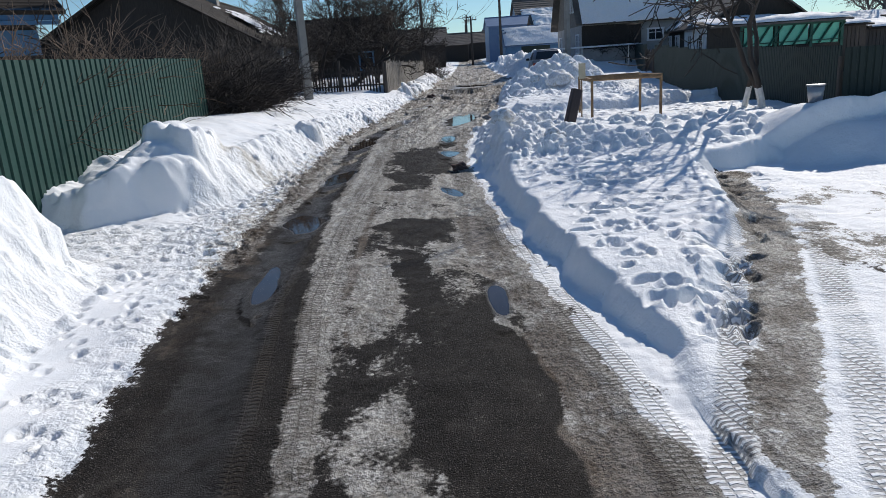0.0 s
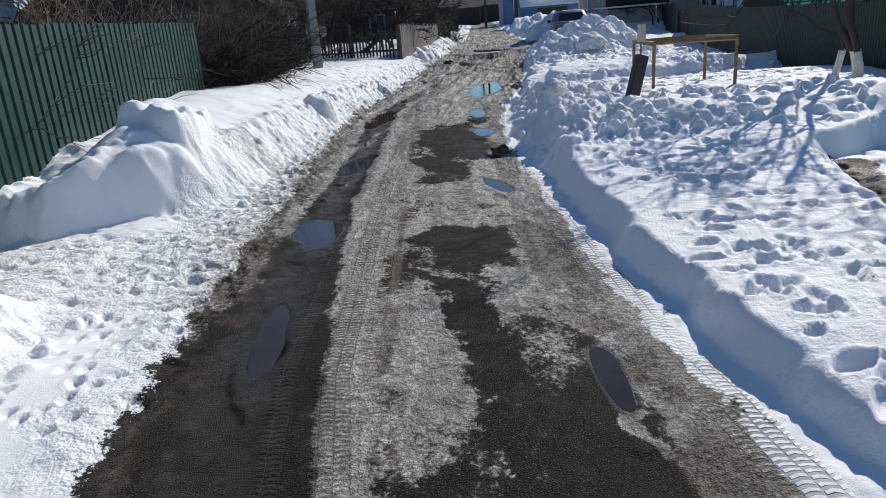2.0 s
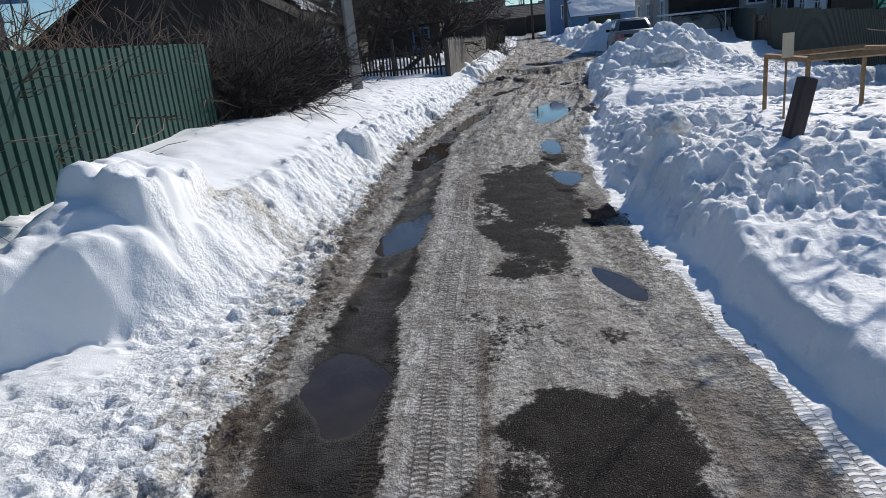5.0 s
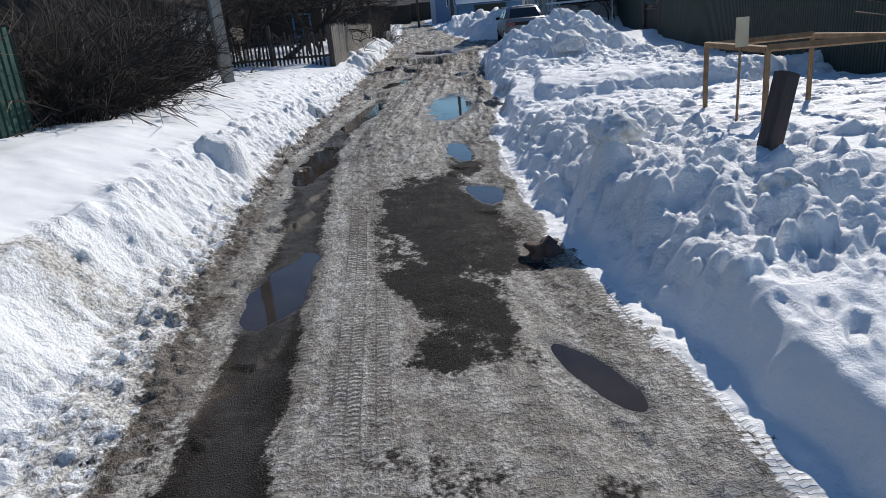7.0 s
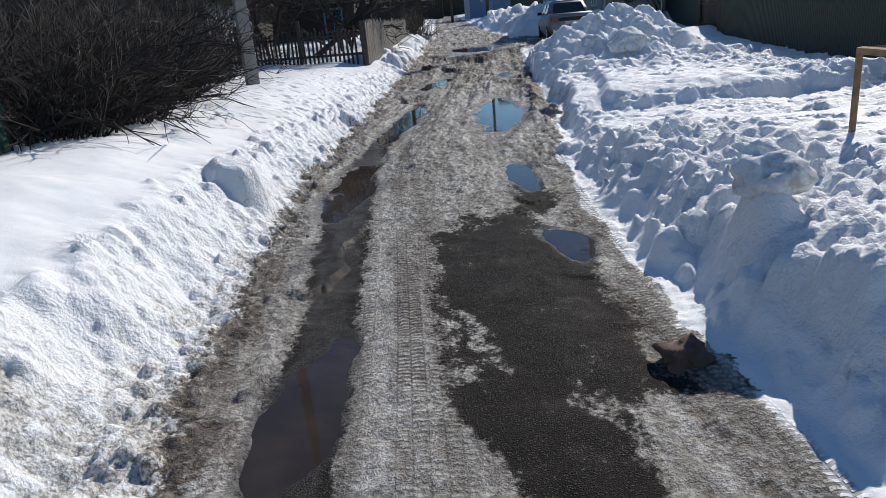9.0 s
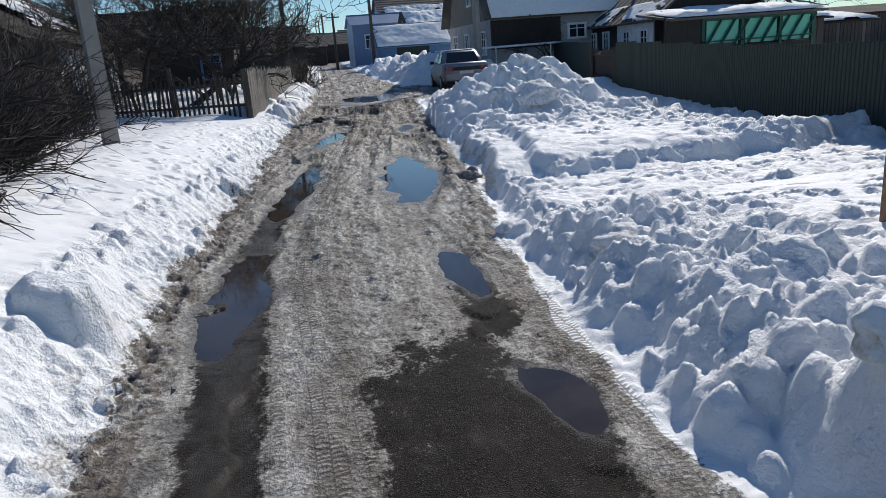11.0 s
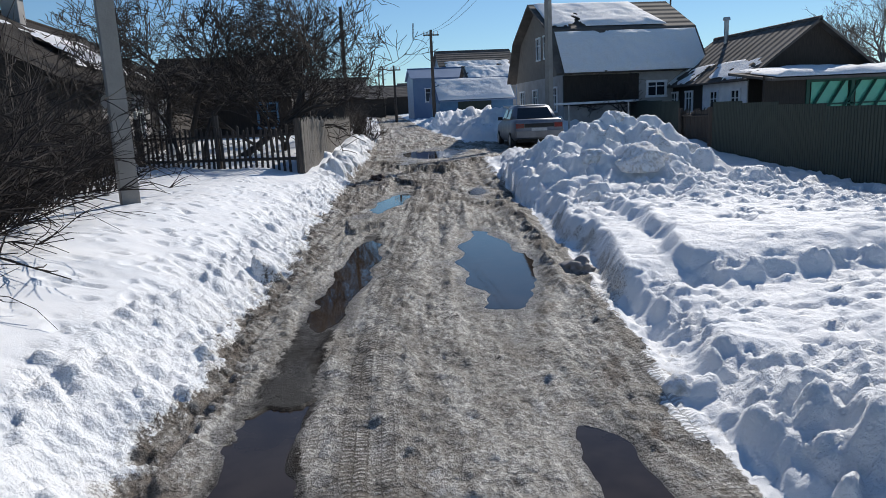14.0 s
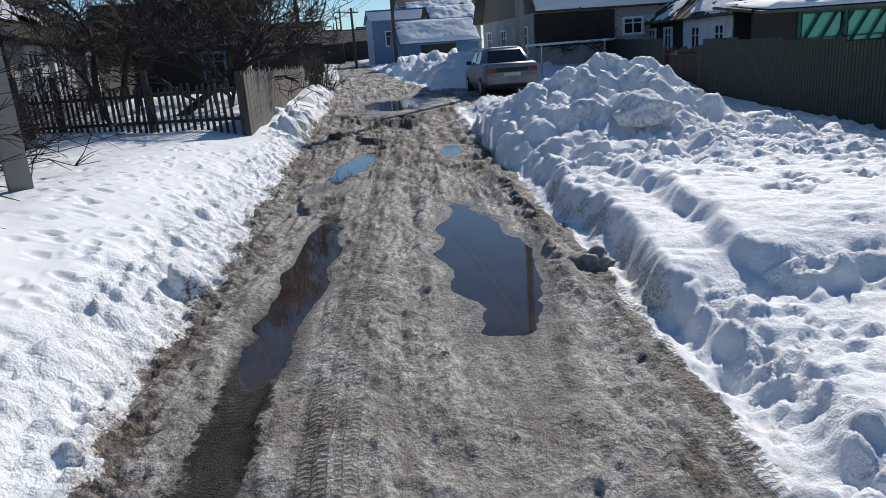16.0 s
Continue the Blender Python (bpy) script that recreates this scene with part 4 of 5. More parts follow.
def slat_fence(name, a, b, z0, height, width, gap, material, label, rails, pointed=0.03, post_every=2.2, tall=0.2):
    turn = math.atan2(b[1] - a[1], b[0] - a[0])
    length = math.hypot(b[0] - a[0], b[1] - a[1])
    top = thing(name, (0, 0, 0), label, "fence")
    shapes = [part("slat", slat(width, height + v, 0.022, pointed, v), material, top) for v in (0.0, 0.04, -0.03)]
    n = int(length / (width + gap))
    for k in range(n):
        t = (k + 0.5) * (width + gap)
        m = pose(a[0] + math.cos(turn) * t, a[1] + math.sin(turn) * t, z0 - 0.1 + rnd.uniform(-0.03, 0.03), 0, rnd.uniform(-1.6, 1.6), math.degrees(turn))
        if k < 3:
            shapes[k].matrix_basis = m
        else:
            same_mesh(shapes[rnd.randrange(3)], m, top)
    side = Vector((-math.sin(turn), math.cos(turn), 0)) * 0.04
    for h in rails:
        p, q = Vector((*a, z0 + h)) + side, Vector((*b, z0 + h)) + side
        part("rail", Shape().tube([p, (p + q) / 2 - Vector((0, 0, 0.02)), q], [0.035] * 3, 4), material, top)
    t = 0.0
    while t <= length + 0.01:
        x, y = a[0] + math.cos(turn) * t, a[1] + math.sin(turn) * t
        part("post", Shape().tube([(x + side.x * 2, y + side.y * 2, z0 - 0.3), (x + side.x * 2, y + side.y * 2, z0 + height + tall)], [0.075, 0.068], 7), DARK_WOOD, top)
        t += post_every
    return top


slat_fence("picket_fence", (-9.2, 30.1), (-1.74, 25.75), 0.76, 1.05, 0.055, 0.085, DARK_WOOD, "old dark wooden picket fence across a snowy yard", (0.30, 0.80))
slat_fence("board_fence", (-1.60, 25.7), (-0.35, 38.2), 0.80, 1.12, 0.125, 0.010, OLD_WOOD, "weathered grey board fence along the street", (0.25, 0.9), 0.0, 2.5, -0.05)
slat_fence("board_fence", (9.2, 28.7), (9.7, 31.5), 0.55, 1.12, 0.09, 0.025, LOG_WALL, "brown slatted gate between sheet fences", (0.25, 0.9), 0.0, 2.6, 0.0)
slat_fence("picket_fence", (-5.2, 13.6), (-5.6, 27.2), 0.60, 1.25, 0.07, 0.06, DARK_WOOD, "dark wooden picket fence behind bare shrubs", (0.30, 0.95))

# ---- houses ----


def slab(s, a, b, c, d, thick):
    """A roof slope of some thickness from four corners."""
    n = (Vector(b) - Vector(a)).cross(Vector(d) - Vector(a)).normalized() * thick
    i = len(s.v)
    s.v += [tuple(p) for p in (a, b, c, d)] + [tuple(Vector(p) - n) for p in (a, b, c, d)]
    s.f += [(i, i + 1, i + 2, i + 3), (i + 7, i + 6, i + 5, i + 4)] + [(i + k, i + 4 + k, i + 4 + (k + 1) % 4, i + (k + 1) % 4) for k in range(4)]
    return s


def window_on(parent, c, width, height, axis_, sign, casing=WHITE_PAINT, trim=0.09):
    """A window on a wall: axis_ is the way it faces."""
    m = pose(*c, 0, 0, {(0, -1): -90, (0, 1): 90, (1, -1): 0, (1, 1): 180}[(axis_, sign)])
    w, h = width / 2, height / 2
    f = part("window", Shape().box((0, 0.0, 0), (width + trim, 0.012, height + trim)), casing, parent)
    f.matrix_basis = m
    for x in (-w, w):
        part("jamb", Shape().box((x, -0.03, 0), (trim, 0.05, height - trim)), casing, f)
    for z in (-h, h):
        part("casing_board", Shape().box((0, -0.034, z), (width + trim * 1.6, 0.062, trim)), casing, f)
    part("mullion", Shape().box((0, -0.026, 0), (0.04, 0.03, height)), casing, f)
    part("transom", Shape().box((0, -0.022, h * 0.35), (width, 0.028, 0.035)), casing, f)
    part("pane", Shape().box((0, -0.0105, 0), (width, 0.005, height)), GLASS, f)
    return f


def gable_house(name, x0, x1, y0, y1, z0, eave, ridge, along, wall, roof, label, over=0.35, gable_wall=None):
    """A house with a ridge along 'x' or 'y'."""
    top = thing(name, ((x0 + x1) / 2, (y0 + y1) / 2, z0), label, "house")
    inv = Matrix.Translation((-(x0 + x1) / 2, -(y0 + y1) / 2, -z0))
    made = []
    s = Shape()
    s.prism([(x0, y0), (x1, y0), (x1, y1), (x0, y1)], z0 - 0.4, eave, 2)
    made.append(part("wall", s, wall, top))
    xm, ym = (x0 + x1) / 2, (y0 + y1) / 2
    k = (ridge - eave) / ((x1 - x0) / 2 if along == "y" else (y1 - y0) / 2)
    lo = eave - k * over
    if along == "y":
        g = [Shape().prism([(x0, eave), (x1, eave), (xm, ridge)], a, a + 0.12, 1) for a in (y0 + 0.003, y1 - 0.123)]
        sl = [((x0 - over, y0 - over, lo), (xm, y0 - over, ridge), (xm, y1 + over, ridge), (x0 - over, y1 + over, lo)),
              ((x1 + over, y1 + over, lo), (xm, y1 + over, ridge), (xm, y0 - over, ridge), (x1 + over, y0 - over, lo))]
        cap = [(xm, y0 - over, ridge + 0.09), (xm, y1 + over, ridge + 0.09)]
    else:
        g = [Shape().prism([(y0, eave), (y1, eave), (ym, ridge)], a, a + 0.12, 0) for a in (x0 + 0.003, x1 - 0.123)]
        sl = [((x1 + over, y0 - over, lo), (x1 + over, ym, ridge), (x0 - over, ym, ridge), (x0 - over, y0 - over, lo)),
              ((x0 - over, y1 + over, lo), (x0 - over, ym, ridge), (x1 + over, ym, ridge), (x1 + over, y1 + over, lo))]
        cap = [(x0 - over, ym, ridge + 0.09), (x1 + over, ym, ridge + 0.09)]
    for q in g:
        made.append(part("gable", q, gable_wall or wall, top))
    for q in sl:
        q = [Vector(p) + Vector((0, 0, 0.10)) for p in q]
        n = (q[1] - q[0]).cross(q[3] - q[0])
        s = slab(Shape(), *q, 0.08 if n.z > 0 else -0.08)
        made.append(part("roof", s, roof, top))
    made.append(part("ridge_cap", Shape().tube(cap, [0.09, 0.09], 6), roof, top))
    for o in made:
        o.matrix_basis = inv
    return top, inv


def on(house, inv, ob):
    """Sets a part that was built at its place in the world under its house."""
    ob.parent = house
    ob.matrix_basis = inv @ ob.matrix_basis
    return ob


def snow_sheet(corners, nu, nv, thick, seed, cover=0.0, lift=0.03):
    """Snow lying on a slope given by four corners, thicker in the middle, with a ragged edge."""
    a, b, c, d = (Vector(p) for p in corners)
    up = (b - a).cross(d - a).normalized()
    up = up if up.z > 0 else -up
    nu, nv = nu * 4, nv * 4
    s = Shape()
    keep = {}
    for j in range(nv + 1):
        for i in range(nu + 1):
            u, v = i / nu, j / nv
            p = (a * (1 - u) + b * u) * (1 - v) + (d * (1 - u) + c * u) * v
            e = min(u, 1 - u, v, 1 - v)
            q = noise.noise(Vector((p.x * 0.9, p.y * 0.9 + seed, p.z * 0.9))) + 0.5 * noise.noise(Vector((p.x * 2.7, p.y * 2.7, p.z * 2.7 + seed)))
            h = thick * (min(1, e * 7) ** 0.5) * (1 + 0.5 * q)
            q += 0.3 * noise.noise(p * 6.3)
            keep[i, j] = q + min(e * 4, 0.45) > cover
            s.v.append(tuple(p + up * (lift + max(h, 0.0))))
    for j in range(nv):
        for i in range(nu):
            if keep[i, j] and keep[i + 1, j] and keep[i, j + 1] and keep[i + 1, j + 1]:
                k = j * (nu + 1) + i
                s.f.append((k, k + 1, k + nu + 2, k + nu + 1))
    return s


# timber house behind the shrubs
h, inv = gable_house("timber_house", -13.8, -6.2, 25.2, 39.6, 0.4, 2.95, 5.10, "y", LOG_WALL, SLATE, "dark timber house with a mossy wavy slate roof", 0.45, LOG_WALL)
on(h, inv, part("roof_snow", snow_sheet([(-8.7, 29.5, 4.38), (-8.7, 35.0, 4.38), (-6.5, 34.0, 3.14), (-6.5, 28.0, 3.14)], 14, 10, 0.10, 4, 0.05, 0.14), SNOW, None, "patch of old snow", True))
for y in (29.6, 31.3, 34.0):
    on(h, inv, window_on(None, (-6.165, y, 2.05), 0.75, 1.15, 0, 1, WHITE_PAINT, 0.17))
on(h, inv, part("cladding", Shape().box((-6.185, 30.4, 1.75), (0.03, 4.2, 2.3)), BRICK_GREY, None, "pale grey rendered wall front"))
on(h, inv, part("chimney", Shape().box((-9.6, 33, 5.2), (0.45, 0.45, 0.8), None, 0.02).box((-9.6, 33, 5.62), (0.6, 0.6, 0.1)), BRICK_GREY))
# house with blue eaves
h, inv = gable_house("low_house", -15.5, -7.9, 15.4, 22.0, 0.2, 3.35, 5.1, "x", LOG_WALL, SLATE, "low house with wavy slate roof and blue eaves", 0.5, LOG_WALL)
on(h, inv, part("fascia", Shape().box((-11.7, 14.98, 3.12), (8.3, 0.04, 0.22)).box((-11.7, 14.93, 2.96), (8.3, 0.03, 0.08)), BLUE_PAINT, None, "faded blue painted eaves board"))
on(h, inv, part("frieze", Shape().box((-11.7, 15.37, 2.6), (7.6, 0.05, 0.5)), BLUE_PAINT))
turned = math.radians(40)
corner = Vector((-7.4, 14.9, 0.2))
h.location = corner + Matrix.Rotation(turned, 3, "Z") @ (Vector((-11.7, 18.7, 0.2)) - corner)
h.rotation_euler = (0, 0, turned)
# dark house deeper in the yard
h, inv = gable_house("yard_house", -8.0, -2.6, 41.0, 47.0, 0.5, 2.9, 4.6, "x", LOG_WALL, SLATE, "dark timber house behind bare fruit trees")
on(h, inv, window_on(None, (-3.6, 41.0, 2.1), 0.8, 1.0, 1, -1, BLUE_PAINT))
# brown house behind the sheet fence
h, inv = gable_house("brown_house", 13.05, 17.7, 33.2, 39.2, 0.4, 2.62, 4.30, "y", LOG_WALL, TIN, "brown house with tin roof under thin snow", 0.3)
on(h, inv, part("cladding", Shape().box((13.03, 34.7, 1.55), (0.05, 2.9, 2.1)), WHITE_PAINT, None, "bluish white painted wall boards"))
for y in (33.9, 35.3):
    on(h, inv, window_on(None, (13.0, y, 1.75), 0.55, 0.9, 0, -1, WHITE_PAINT))
for y in (37.2, 38.4):
    on(h, inv, window_on(None, (13.04, y, 1.85), 0.5, 0.8, 0, -1, WHITE_PAINT, 0.07))
on(h, inv, part("roof_snow", snow_sheet([(12.80, 33.1, 2.53), (12.80, 39.4, 2.53), (13.75, 39.4, 3.22), (13.75, 33.1, 3.22)], 40, 8, 0.05, 9, 0.16, 0.02), SNOW, None, "thin patchy snow", True))
on(h, inv, part("chimney", Shape().tube([(15.0, 38.0, 4.0), (15.0, 38.0, 5.0)], [0.09, 0.09], 8).tube([(15.0, 38.0, 5.0), (15.0, 38.0, 5.12)], [0.15, 0.13], 8), STEEL))
# green glazed lean-to
veranda = thing("lean_to", (15.6, 31.2, 0.4), "green film-glazed timber lean-to with snowy roof", "shed")
vinv = Matrix.Translation((-15.6, -31.2, -0.4))
vp = [part("wall", Shape().box((12.9, 31.1, 1.35), (1.4, 0.1, 2.3)), LOG_WALL), part("wall", Shape().box((15.9, 31.1, 0.85), (4.6, 0.1, 1.1)), LOG_WALL)]
for x in (14.45, 16.0, 17.35):
    vp.append(part("pane", Shape().box((x, 31.1, 1.86), (1.26, 0.012, 0.82)), GREEN_FILM))
for x in (13.66, 15.2, 16.75, 18.1):
    vp.append(part("post", Shape().box((x, 31.08, 1.4), (0.12, 0.12, 2.2)), GREEN_TIMBER))
# dark diagonal bars standing in for rafter shadows on the film
for k in range(8):
    x = 13.8 + k * 0.55
    vp.append(part("brace", Shape().tube([(x, 31.03, 1.45), (x + 0.55, 31.03, 2.28)], [0.05, 0.05], 4), GREEN_TIMBER))
vp.append(part("rail", Shape().box((15.9, 31.05, 1.58), (4.6, 0.06, 0.05)).box((15.9, 31.05, 2.31), (4.6, 0.08, 0.09)), GREEN_TIMBER))
vp.append(part("roof", slab(Shape(), (12.2, 30.7, 2.42), (18.4, 30.7, 2.42), (18.4, 33.1, 2.72), (12.2, 33.1, 2.72), 0.08), TIN))
vp.append(part("roof_snow", snow_sheet([(12.4, 30.72, 2.43), (18.3, 30.72, 2.43), (18.3, 33.0, 2.72), (12.4, 33.0, 2.72)], 40, 10, 0.16, 3, -0.4), SNOW, None, "", True))
for o in vp:
    on(veranda, vinv, o)

# sheds beside the lean-to
for x0, x1, y, top_z, snowy in ((18.75, 20.6, 33.4, 2.25, True), (20.9, 24.6, 35.2, 2.05, True), (24.9, 31.0, 36.5, 2.35, False)):
    shed = thing("garden_shed", ((x0 + x1) / 2, y, 0.4), "weathered dark board shed with low lean-to roof" + (" under snow" if snowy else ""), "shed", "sheds behind the sheet fence")
    sinv = Matrix.Translation((-(x0 + x1) / 2, -y, -0.4))
    sp = [part("wall", Shape().prism([(x0, y), (x1, y), (x1, y + 2.2), (x0, y + 2.2)], 0.2, top_z - 0.1, 2), DARK_WOOD)]
    for k in range(int((x1 - x0) / 0.19)):
        sp.append(part("board", Shape().box((x0 + 0.1 + k * 0.19, y - 0.015, (top_z + 0.2) / 2 - 0.02), (0.165, 0.025, top_z - 0.34)), OLD_WOOD if k % 7 == 3 else DARK_WOOD))
    sp.append(part("roof", slab(Shape(), (x0 - 0.2, y - 0.3, top_z - 0.08), (x1 + 0.2, y - 0.3, top_z - 0.08), (x1 + 0.2, y + 2.4, top_z + 0.32), (x0 - 0.2, y + 2.4, top_z + 0.32), 0.07), SLATE))
    if snowy:
        sp.append(part("roof_snow", snow_sheet([(x0 - 0.1, y - 0.25, top_z - 0.06), (x1 + 0.1, y - 0.25, top_z - 0.06), (x1 + 0.1, y + 2.3, top_z + 0.31), (x0 - 0.1, y + 2.3, top_z + 0.31)], 24, 10, 0.13, 5, -0.2), SNOW, None, "", True))
    for o in sp:
        on(shed, sinv, o)

# big house with a broken-pitch roof
big = thing("mansard_house", (11.2, 42.3, 0.6), "large grey block house with snowy broken-pitch roof", "house")
binv = Matrix.Translation((-11.2, -42.3, -0.6))
X0, X1, Y0, Y1 = 8.35, 14.2, 38.6, 46.0
YM = (Y0 + Y1) / 2
prof = [(Y0 - 0.35, 3.12), (Y0 + 0.95, 4.95), (YM, 6.35), (Y1 - 0.95, 4.95), (Y1 + 0.35, 3.12)]
bp = [part("wall", Shape().prism([(X0, Y0), (X1, Y0), (X1, Y1), (X0, Y1)], 0.2, 3.15, 2), BRICK_GREY),
      part("gable", Shape().prism([(Y0, 3.15), (Y1, 3.15), (Y1 - 0.95, 4.9), (YM, 6.25), (Y0 + 0.95, 4.9)], X0 + 0.01, X0 + 0.2, 0), OLD_WOOD, None, "grey boarded gable"),
      part("gable", Shape().prism([(Y0, 3.15), (Y1, 3.15), (Y1 - 0.95, 4.9), (YM, 6.25), (Y0 + 0.95, 4.9)], X1 - 0.2, X1 - 0.01, 0), OLD_WOOD)]
for k in range(4):
    (ya, za), (yb, zb) = prof[k], prof[k + 1]
    q = [Vector(p) for p in ((X0 - 0.4, ya, za), (X1 + 0.3, ya, za), (X1 + 0.3, yb, zb), (X0 - 0.4, yb, zb))]
    n = (q[1] - q[0]).cross(q[3] - q[0])
    bp.append(part("roof", slab(Shape(), *[p + Vector((0, 0, 0.08)) for p in q], 0.08 if n.z > 0 else -0.08), TIN))
bp.append(part("roof_snow", snow_sheet([(X0 - 0.1, Y0 - 0.38, 3.18), (X1 + 0.2, Y0 - 0.38, 3.18), (X1 + 0.2, Y0 + 0.85, 4.90), (X0 - 0.1, Y0 + 0.85, 4.90)], 44, 16, 0.12, 12, -0.62, 0.03), SNOW, None, "thick sliding snow", True))
bp.append(part("roof_snow", snow_sheet([(X0 - 0.2, Y0 + 1.1, 5.12), (X1 - 0.9, Y0 + 1.1, 5.12), (X1 - 1.6, YM - 0.2, 6.38), (X0 - 0.2, YM - 0.2, 6.38)], 40, 14, 0.10, 17, -0.25, 0.03), SNOW, None, "", True))
for y in (40.9, 42.0):
    bp.append(window_on(None, (X0 + 0.01, y, 4.45), 0.55, 0.95, 0, -1, WHITE_PAINT, 0.07))
for y in (39.8, 42.6, 44.8):
    bp.append(window_on(None, (X0 - 0.002, y, 2.2), 0.7, 1.0, 0, -1, WHITE_PAINT, 0.07))
for x in (9.8, 12.3):
    bp.append(window_on(None, (x, Y0 - 0.002, 2.45), 0.8, 0.6, 1, -1, WHITE_PAINT, 0.09))
bp.append(part("lean_wall", Shape().box((9.9, Y0 - 0.06, 2.5), (3.2, 0.1, 1.2)), LOG_WALL, None, "dark boarded porch wall"))
for o in bp:
    on(big, binv, o)

# sheds and buildings farther along
h, inv = gable_house("garage", 6.5, 11.8, 60.0, 64.0, 0.7, 2.75, 4.2, "x", BLUE_PAINT, BLUE_ROOF, "blue garage under a thick snow roof", 0.2)
on(h, inv, part("roof_snow", snow_sheet([(6.4, 59.8, 2.75), (11.9, 59.8, 2.75), (11.9, 62.0, 4.3), (6.4, 62.0, 4.3)], 24, 10, 0.10, 21, -0.7), SNOW, None, "", True))
on(h, inv, part("gate", Shape().box((9.0, 59.97, 1.7), (2.4, 0.06, 1.9)), DARK_SHEET))
h, inv = gable_house("blue_house", 6.4, 12.2, 75.0, 80.0, 1.0, 5.1, 6.0, "x", BLUE_ROOF, BLUE_ROOF, "pale blue metal-clad house", 0.2)
on(h, inv, window_on(None, (8.0, 75.0, 3.6), 1.0, 1.2, 1, -1))
h, inv = gable_house("blue_house", 11.0, 19.0, 86.0, 94.0, 1.2, 6.2, 8.6, "x", BLUE_ROOF, TIN, "tall blue house with old snow on its roof", 0.3)
on(h, inv, part("roof_snow", snow_sheet([(11.4, 85.8, 6.3), (18.6, 85.8, 6.3), (18.6, 87.6, 7.35), (11.4, 87.6, 7.35)], 20, 8, 0.2, 25, -0.2), SNOW, None, "", True))
h, inv = gable_house("small_house", 9.9, 13.5, 65.5, 70.0, 0.9, 4.0, 5.4, "x", BRICK_GREY, TIN, "small grey house with snowy roof", 0.3)
on(h, inv, part("roof_snow", snow_sheet([(9.8, 65.2, 4.0), (13.6, 65.2, 4.0), (13.6, 67.7, 5.5), (9.8, 67.7, 5.5)], 16, 8, 0.2, 28, -0.5), SNOW, None, "", True))
for x, y, w, z in ((5.0, 104, 6, 2.8), (9.5, 118, 9, 3.4), (6.0, 140, 5, 3.0), (-3.5, 64, 5, 2.6), (-1.0, 92, 6, 2.6)):
    gable_house("far_house", x, x + w, y, y + 6, float(slope(y)), float(slope(y)) + z - 0.4, float(slope(y)) + z + 1.0, "x", LOG_WALL, TIN, "small distant village house", 0.3)
h, inv = gable_house("far_shed", 23.5, 30.0, 44.0, 49.0, 0.6, 2.2, 3.0, "x", LOG_WALL, TIN, "low distant shed with snow on it", 0.3)
on(h, inv, part("roof_snow", snow_sheet([(23.4, 43.8, 2.2), (30, 43.8, 2.2), (30, 46.4, 3.1), (23.4, 46.4, 3.1)], 16, 8, 0.2, 31, -0.5), SNOW, None, "", True))

# ---- poles and wires ----


def utility_pole(x, y, height, r, material, label, arms=True, square=True):
    z = ground_z(x, y) if y < 80 else float(slope(y))
    top = thing("utility_pole", (x, y, z), label, "pole", "poles along the street")
    part("shaft", Shape().tube([(0, 0, -0.5), (0, 0, height)], [r, r * 0.66], 4 if square else 8), material, top)
    if arms:
        part("crossarm", Shape().box((0, 0, height - 0.35), (1.1, 0.07, 0.09)), material, top)
        for k in (-0.48, -0.2, 0.2, 0.48):
            part("insulator", Shape().tube([(k, 0, height - 0.31), (k, 0, height - 0.14), (k, 0, height - 0.10)], [0.03, 0.045, 0.02], 6), WHITE_PAINT, top)
    return Vector((x, y, z + height - 0.12))


utility_pole(-3.60, 20.5, 8.6, 0.155, CONCRETE, "tall tapered grey concrete utility pole in snow")
p_a = utility_pole(7.2, 36.9, 8.8, 0.165, CONCRETE, "tall concrete utility pole beside a fence")
p_b = utility_pole(6.1, 60.0, 6.1, 0.14, DARK_WOOD, "dark wooden utility pole with crossarm", True, False)
p_c = utility_pole(4.25, 69.5, 4.6, 0.13, DARK_WOOD, "dark wooden utility pole with crossarm", True, False)
p_d = utility_pole(5.4, 98.0, 6.0, 0.14, DARK_WOOD, "distant wooden utility pole", True, False)
p_e = utility_pole(6.9, 128.0, 6.5, 0.14, DARK_WOOD, "distant wooden utility pole", True, False)
utility_pole(9.0, 170.0, 7.0, 0.15, DARK_WOOD, "distant wooden utility pole", False, False)
utility_pole(-0.30, 42.5, 5.3, 0.11, DARK_WOOD, "thin dark pole among bare branches", False, False)
utility_pole(-11.6, 30.0, 7.8, 0.13, BLUE_PAINT, "blue painted pole behind the low house", False, False)
utility_pole(-14.0, 40.0, 8.4, 0.07, STEEL, "thin aerial mast behind roofs", True, False)
utility_pole(17.6, 48.0, 6.6, 0.07, DARK_WOOD, "thin mast behind the brown house", False, False)


def wire(a, b, sag, off=0.0, r=0.011):
    pts = [a.lerp(b, k / 14) + Vector((off, 0, -sag * 4 * (k / 14) * (1 - k / 14))) for k in range(15)]
    tagged(part("overhead_wire", Shape().tube(pts, [r] * 15, 4), WIRE), "black overhead wire sagging between poles", "wire", "overhead wires")


for off in (-0.2, 0.2):
    wire(p_a, p_b, 0.9, off)
    wire(p_b, p_c, 0.5, off)
    wire(p_c, p_d, 0.6, off, 0.014)
    wire(p_d, p_e, 0.7, off, 0.016)
pipe = thing("gas_pipe", (8, 37, 0), "pale grey gas pipe raised along a fence", "pipe")
part("pipe", Shape().tube([(-2.6, -0.1, 1.98), (2.6, 0.1, 2.0), (3.4, 1.2, 2.0)], [0.045] * 3, 8), WHITE_PAINT, pipe)
